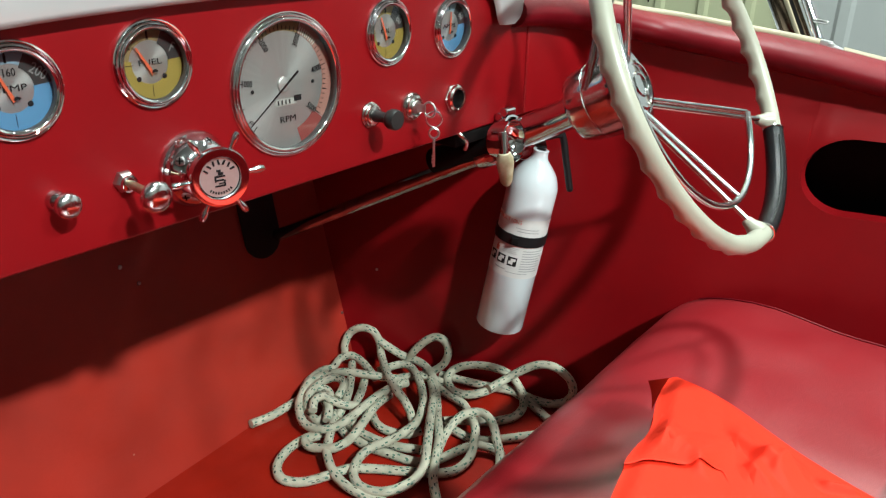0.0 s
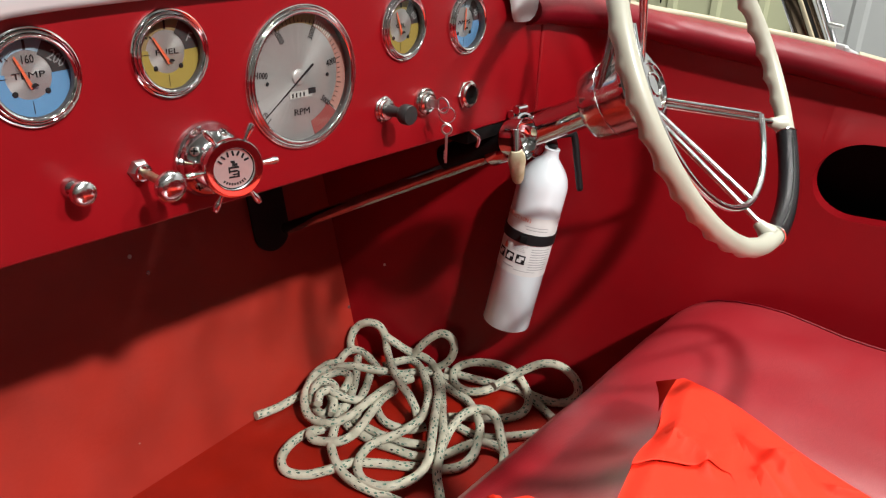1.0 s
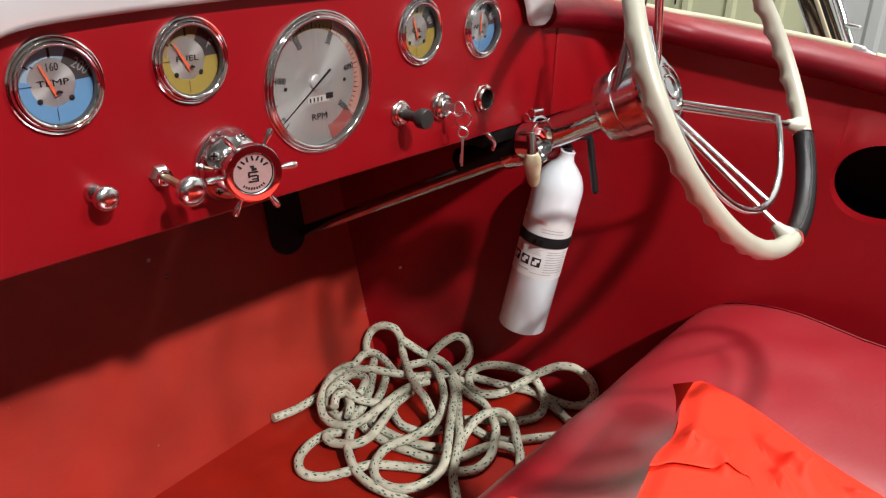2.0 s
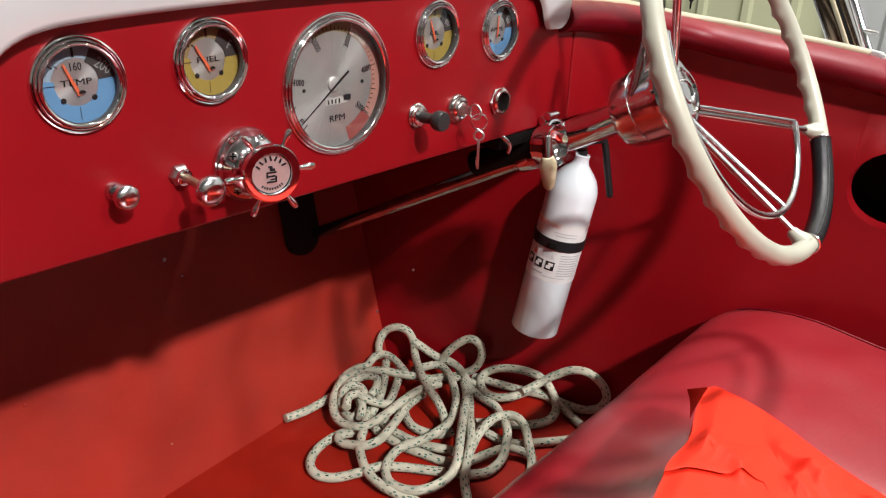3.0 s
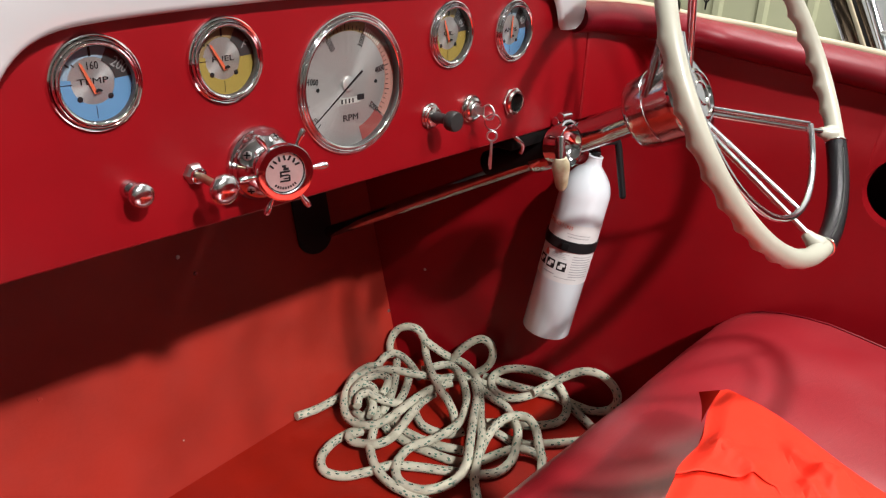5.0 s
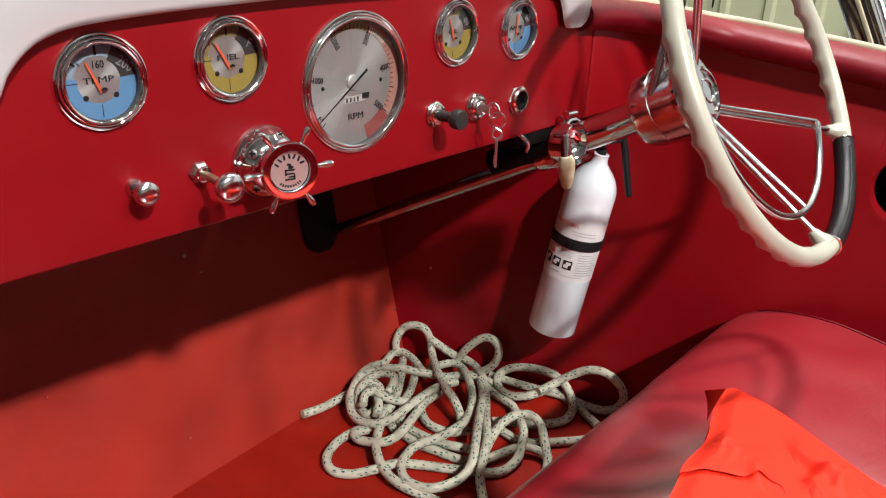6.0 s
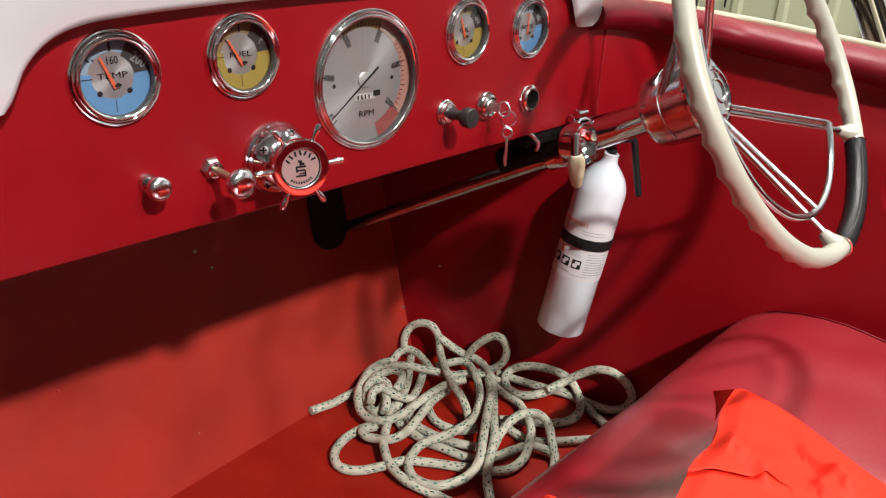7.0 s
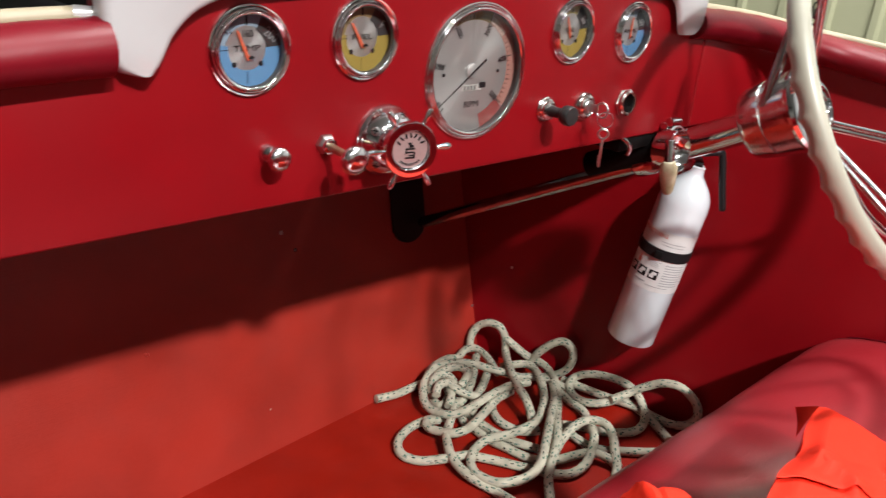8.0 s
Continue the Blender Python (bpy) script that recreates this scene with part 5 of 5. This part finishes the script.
# u and v of both ends, height, width of the gentle and of the steep side, and which side is steep
CLOTH_FOLDS = (
    (0.045, 0.465, 0.19, 0.505, 0.007, 0.09, 0.026, 1), (0.36, 0.36, 0.42, 0.20, 0.007, 0.09, 0.026, -1),
    (0.43, 0.30, 0.46, 0.17, 0.004, 0.05, 0.018, -1), (0.30, 0.24, 0.40, 0.26, 0.005, 0.07, 0.030, 1), (0.585, 0.185, 0.64, 0.135, 0.006, 0.03, 0.010, 1))


def cloth_crease(u):
    """Where the upper layer of the cloth ends: it runs back from the front edge and then turns away."""
    return 0.69 - 0.86 * u if u < 0.27 else 0.458 + 1.2 * (u - 0.27)


def cloth_height(u, v):
    """Folds of the cloth; u runs aft along its ridge, v across it."""
    f = 0.0
    # single folds: gentle on the ridge's side, steep on the other
    for u0, v0, u1, v1, h, wide, sharp, steep in CLOTH_FOLDS:
        du, dv = u1 - u0, v1 - v0
        run = math.hypot(du, dv)
        along_fold = ((u - u0) * du + (v - v0) * dv) / run
        e = ((v - v0) * du - (u - u0) * dv) / run
        over = max(0.0, -along_fold, along_fold - run)
        w = sharp if e * steep > 0 else wide
        f += 1.5 * h * math.exp(-(e / w) ** 2 - (over / 0.035) ** 2)
    f += 0.005 * abs(noise.noise(Vector((u * 2.6, v * 3.1, 2.0)))) + 0.0018 * abs(noise.noise(Vector((u * 7, v * 8, 5.0))))
    return f


def orange_cloth():
    t = thing("orange_cloth", pose(0, 0, 0), "crumpled bright orange nylon bag lying on the seat", "bag")
    A, B, C, D = Vector((0.230, -0.312, 0.371)), Vector((0.160, -0.62, 0.376)), Vector((-0.11, -0.405, 0.462)), Vector((-0.17, -0.66, 0.44))

    def place(u, v):
        # the ridge swells out, and the corner by the tip is turned under
        uu = u + 0.018 * (1 - u) * max(0.0, 1 - v / 0.30)
        vv = v - 0.075 * (1 - v) ** 2 * step(uu / 0.05) * step((0.52 - uu) / 0.4)
        p = A.lerp(B, uu).lerp(C.lerp(D, uu), vv)
        p.y -= 0.008 * math.exp(-((v - 0.40) / 0.16) ** 2) * max(0.0, 1 - u / 0.5)
        p.x += 0.010 * math.sin(5.5 * u + 0.6) * max(0.0, 1 - v / 0.5)
        edge = min(1.0, u / 0.07, v / 0.06, (1 - u) / 0.1, (1 - v) / 0.1)
        p.z += cloth_height(u, v) * edge + 0.006 * step(edge) - 0.004
        return p

    bm = bmesh.new()
    n = 200
    rows = [[place(i / n, k / n) for k in range(n + 1)] for i in range(n + 1)]
    made = grid_surface(bm, rows)
    # sides fall to the cushion
    rim = made[0][::-1] + [r[0] for r in made[1:]] + made[-1][1:] + [r[-1] for r in made[-2:0:-1]]
    centre = Vector((0.03, -0.49, 0))
    prev = rim
    for k, (grow, drop) in enumerate(((-0.003, 0.2), (-0.010, 0.5), (-0.012, 0.8), (-0.006, 1.0))):
        ring = []
        for i, v in enumerate(rim):
            out = (Vector((v.co.x, v.co.y, 0)) - centre).normalized()
            w = 0.004 * math.sin(i * 0.28 + k) + 0.003 * math.sin(i * 0.65)
            z = v.co.z + (0.294 - v.co.z) * drop
            ring.append(bm.verts.new((v.co.x + out.x * (grow + w), v.co.y + out.y * (grow + w), z)))
        for i in range(len(ring)):
            j = (i + 1) % len(ring)
            bm.faces.new((prev[i], prev[j], ring[j], ring[i]))
        prev = ring
    part("body", bm, ORANGE, t, "crumpled nylon")
    # the upper layer, with its edge rolled under
    bm = bmesh.new()
    rows = []
    lip = [(0.045, 0.001), (0.016, 0.0030), (0.005, 0.0042), (0.0, 0.0056), (0.003, 0.0070), (0.012, 0.0076), (0.03, 0.0074), (0.06, 0.0062), (0.10, 0.0045), (0.15, 0.0024), (0.20, 0.0004), (0.23, -0.0025)]
    for i in range(-3, 61):
        u = max(0.0, i / 60 * 0.42)
        lift = step((0.31 - u) / 0.12) * (1.0 + 0.3 * math.exp(-(u / 0.09) ** 2))
        row = []
        for dv, h in lip:
            p = place(u, cloth_crease(u) - dv)
            p.z += h * lift * 0.6
            if i < 0:
                # the front hangs down
                p.z -= 0.018 * (-i)
                p.y += 0.002 * (-i)
            row.append(p)
        rows.append(row)
    grid_surface(bm, rows)
    part("upper_layer", bm, ORANGE, t, "folded-over upper layer")
    # the turned-under corner at the tip
    bm = bmesh.new()
    tip, ridge, foot = Vector((0.237, -0.2954, 0.3565)), Vector((0.2206, -0.3237, 0.380)), Vector((0.2183, -0.311, 0.3332))
    rows = []
    for i in range(9):
        u = i / 8
        low = Vector((0.002, -0.001, 0.001)) * math.sin(math.pi * u)
        rows.append([tip.lerp(foot, u) + low, tip.lerp(ridge, 0.5).lerp(foot, u), ridge.lerp(foot, u) - low])
    grid_surface(bm, rows)
    part("corner_fold", bm, ORANGE, t, "turned-under corner")
    # a gathered tuft that stands up at the near end
    bm = bmesh.new()
    top, across, deep = Vector((-0.158, -0.350, 0.0)), Vector((0.753, -0.658, 0)), Vector((0.658, 0.753, 0))
    rows = []
    for i in range(57):
        a = -0.058 + 0.158 * i / 56
        row = []
        for k in range(41):
            b = -0.085 + 0.145 * k / 40
            if a < 0:
                crest = 0.487 - 0.012 * step(-a / 0.005) - 0.180 * step((-a - 0.004) / 0.05)
            else:
                crest = 0.487 - 0.70 * max(0.0, a - 0.017) + 0.0015 * math.sin(a * 260)
            crest -= 0.0035 * math.exp(-((a - 0.009) / 0.0022) ** 2)
            pleat = 0.010 * math.sin(a * 120 + 14 * b) + 0.006 * math.sin(a * 230 - 30 * b)
            fall = math.exp(-abs((b + 0.006 + 0.4 * pleat) / 0.046) ** 3)
            z = 0.290 + (crest - 0.290) * fall + 0.30 * pleat * fall * (1 - fall) + 0.002 * noise.noise(Vector((a * 60, b * 60, 3)))
            row.append(top + across * a + deep * b + Vector((0, 0, max(0.289, z))))
        rows.append(row)
    grid_surface(bm, rows)
    part("tuft", bm, ORANGE, t, "gathered neck of the bag")


orange_cloth()


# ---- a paper on the seat ----
t = thing("paper_sheet", pose(0.345, -0.592, 0.300, 0, 0, -4), "small white paper sheet lying on the seat", "paper")
bm = bmesh.new()
for lift in (0.0, 0.0012):
    grid_surface(bm, [[(-0.075 + 0.15 * i / 8, -0.048 + 0.096 * k / 6, 0.004 * math.sin(i * 0.5) * (k / 6) + lift) for k in range(7)] for i in range(9)])
part("sheet", bm, LABEL, t)


# ---- beyond the cockpit ----
def ribbed_wall(name, y0, y1, x, z0, z1, pitch, depth, mat, label):
    """Upright metal siding with a folded rib at every pitch."""
    bm = bmesh.new()
    pts = []
    n = int(abs(y1 - y0) / pitch)
    s = 1 if y1 > y0 else -1
    for i in range(n):
        y = y0 + s * i * pitch
        pts += [(y, 0), (y + s * pitch * 0.70, 0), (y + s * pitch * 0.76, -depth), (y + s * pitch * 0.90, -depth), (y + s * pitch * 0.96, 0)]
    pts.append((y0 + s * n * pitch, 0))
    grid_surface(bm, [[(x + d, y, z0), (x + d, y, z1)] for y, d in pts])
    return structure(name, bm, mat, label, "wall", False)


ribbed_wall("wall_east", 0.50, 8.0, 3.5, -0.45, 4.2, 0.23, 0.02, SIDING, "cream green ribbed metal siding of the building")
ribbed_wall("wall_east_door", 0.50, -8.0, 3.45, -0.45, 4.2, 0.30, 0.012, PALE_SIDING, "pale grey ribbed metal door panel")
for name, x0, x1, y0, y1 in (("wall_north", -8, 3.5, 8.0, 8.0), ("wall_south", -8, 3.5, -8.0, -8.0), ("wall_west", -8.0, -8.0, -8, 8)):
    bm = bmesh.new()
    grid_surface(bm, [[(x0, y0, -0.45), (x0, y0, 4.2)], [(x1, y1, -0.45), (x1, y1, 4.2)]])
    structure(name, bm, DARK_SIDING, "dull metal siding of the building", "wall", False)
bm = bmesh.new()
box(bm, -2.25, 0, -0.47, 11.6, 16.1, 0.1)
structure("ground", bm, CONCRETE, "grey concrete floor of the building", "floor", False)
bm = bmesh.new()
box(bm, -2.25, 0, 4.25, 11.6, 16.1, 0.1)
structure("ceiling", bm, CEILING, "grey panelled ceiling of the building", "ceiling", False)

# windscreen stay on the side deck
t = thing("windscreen_stay", pose(0.984, -0.209, 0.622), "polished chrome windscreen stay with a small bolt", "bracket")
# brown, cream and black bars colour in what the chrome reflects
for off, deep, w, mat, label in ((0.006, 0.0, 0.020, BROWN_REFLECTION, "bar coloured as a brown reflection"), (-0.010, -0.003, 0.007, PIPING, "strip coloured as a pale reflection"), (-0.018, 0.0, 0.008, BLACK, "strip coloured as a dark reflection"),
                                 (-0.026, -0.002, 0.007, BROWN_REFLECTION, "bar coloured as a brown reflection"), (0.020, -0.002, 0.005, CHROME, "polished edge bar")):
    bm = bmesh.new()
    p, q = Vector((-0.016 + deep, -0.066 + off, -0.128)), Vector((0.02 + deep, 0.105 + off, 0.16))
    box(bm, 0, 0, (q - p).length / 2, 0.006, w, (q - p).length, axis_matrix(p, q), 0.0015)
    part("bar", bm, mat, t, label)
bm = bmesh.new()
rod(bm, (-0.016, -0.104, -0.128), (0.02, 0.060, 0.16), 0.0075, 0.0075, 16)
part("rod", bm, CHROME, t)
bm = bmesh.new()
rod(bm, (0.004, 0.000, 0.052), (-0.004, -0.030, 0.050), 0.004, 0.0035, 12)
part("bolt", bm, STEEL, t)
bm = bmesh.new()
box(bm, -0.014, -0.082, -0.130, 0.05, 0.11, 0.026, None, 0.003)
part("foot", bm, CHROME, t)

# hull: side decks outside the coaming, bow, bottom, aft deck and transom
def half_beam(y):
    return wall_x(y) + 0.40 if y < 0 else 1.005 * (1 - (y / 2.15) ** 2.2) ** 0.62


def sheer(y):
    return 0.49 + 0.10 * y if y < 0 else 0.49 - 0.03 * y


bm = bmesh.new()
stations = [-1.75 + 0.125 * k for k in range(15)] + [0.026, 0.15, 0.3, 0.5, 0.75, 1.0, 1.25, 1.5, 1.7, 1.85, 1.95, 2.05, 2.12]
for s in (1, -1):
    skin, decks = [], []
    for y in stations:
        b, z = half_beam(y), sheer(y)
        deep = -0.42 if y < 1.0 else -0.42 + 0.55 * ((y - 1.0) / 1.12) ** 2
        skin.append([(s * b, y, z), (s * (b + 0.012), y, z - 0.025), (s * b, y, z - 0.05), (s * b * 0.99, y, 0.30 * z + 0.1), (s * b * 0.90, y, -0.12 + 0.3 * (deep + 0.42)), (s * b * 0.5, y, 0.5 * (deep - 0.16)), (0, y, deep)])
        if y > 0.02:
            inner = min(0.31, 0.8 * b)
            decks.append([(s * inner, y, 0.712 - 0.11 * y), (s * min(0.40, 0.86 * b), y, 0.688 - 0.11 * y), (s * (inner + 0.4 * (b - inner)), y, 0.675 - 0.11 * y), (s * b, y, z)])
    grid_surface(bm, skin)
    grid_surface(bm, decks)
    cover = [y for y in stations if y > 1.2]
    grid_surface(bm, [[(0, y, 0.716 - 0.11 * y), (s * min(0.31, 0.8 * half_beam(y)), y, 0.712 - 0.11 * y)] for y in cover])
    grid_surface(bm, [[(s * (wall_x(y) + 0.07), y, 0.625 + 0.10 * y), (s * (wall_x(y) + 0.22), y, 0.575 + 0.10 * y), (s * half_beam(y), y, sheer(y))] for y in [-1.06 + 0.12 * k for k in range(10)]])
    grid_surface(bm, [[(0, y, 0.545 + 0.1 * (y + 1.06)), (s * (wall_x(y) + 0.07), y, 0.520 + 0.1 * (y + 1.06)), (s * half_beam(y), y, sheer(y))] for y in (-1.06, -1.3, -1.55, -1.75)])
    b = half_beam(-1.75)
    grid_surface(bm, [[(0, -1.75, 0.475), (s * b * 0.5, -1.75, 0.45), (s * b, -1.75, sheer(-1.75))], [(0, -1.75, -0.42), (s * b * 0.5, -1.75, -0.29), (s * b * 0.90, -1.75, -0.12)]])
structure("hull", bm, WHITE, "white fibreglass hull with side decks and bow", "hull")

# hanging chain on the far wall
t = thing("chain", pose(3.40, 1.17, 0.47), "short steel chain hanging on the siding", "chain")
for i in range(2):
    for k in range(9):
        bm = bmesh.new()
        turn = Matrix.Rotation(radians(90 * (k % 2) + 20), 4, "Z")
        sweep(bm, [Matrix.Translation((0, 0.07 * i, 0.034 * k + 0.008 * i)) @ turn @ Vector((0.012 * math.cos(a), 0, 0.021 * math.sin(a))) for a in [2 * math.pi * q / 14 for q in range(14)]], 0.0042, 6, closed=True)
        part("link", bm, BLACK_PAINT_AND_SHADE, t)
bm = bmesh.new()
rod(bm, (-0.01, 0.0, 0.30), (0.10, 0.0, 0.30), 0.006)
rod(bm, (-0.01, 0.07, 0.305), (0.10, 0.07, 0.305), 0.006)
part("hook", bm, BLACK_PAINT_AND_SHADE, t)
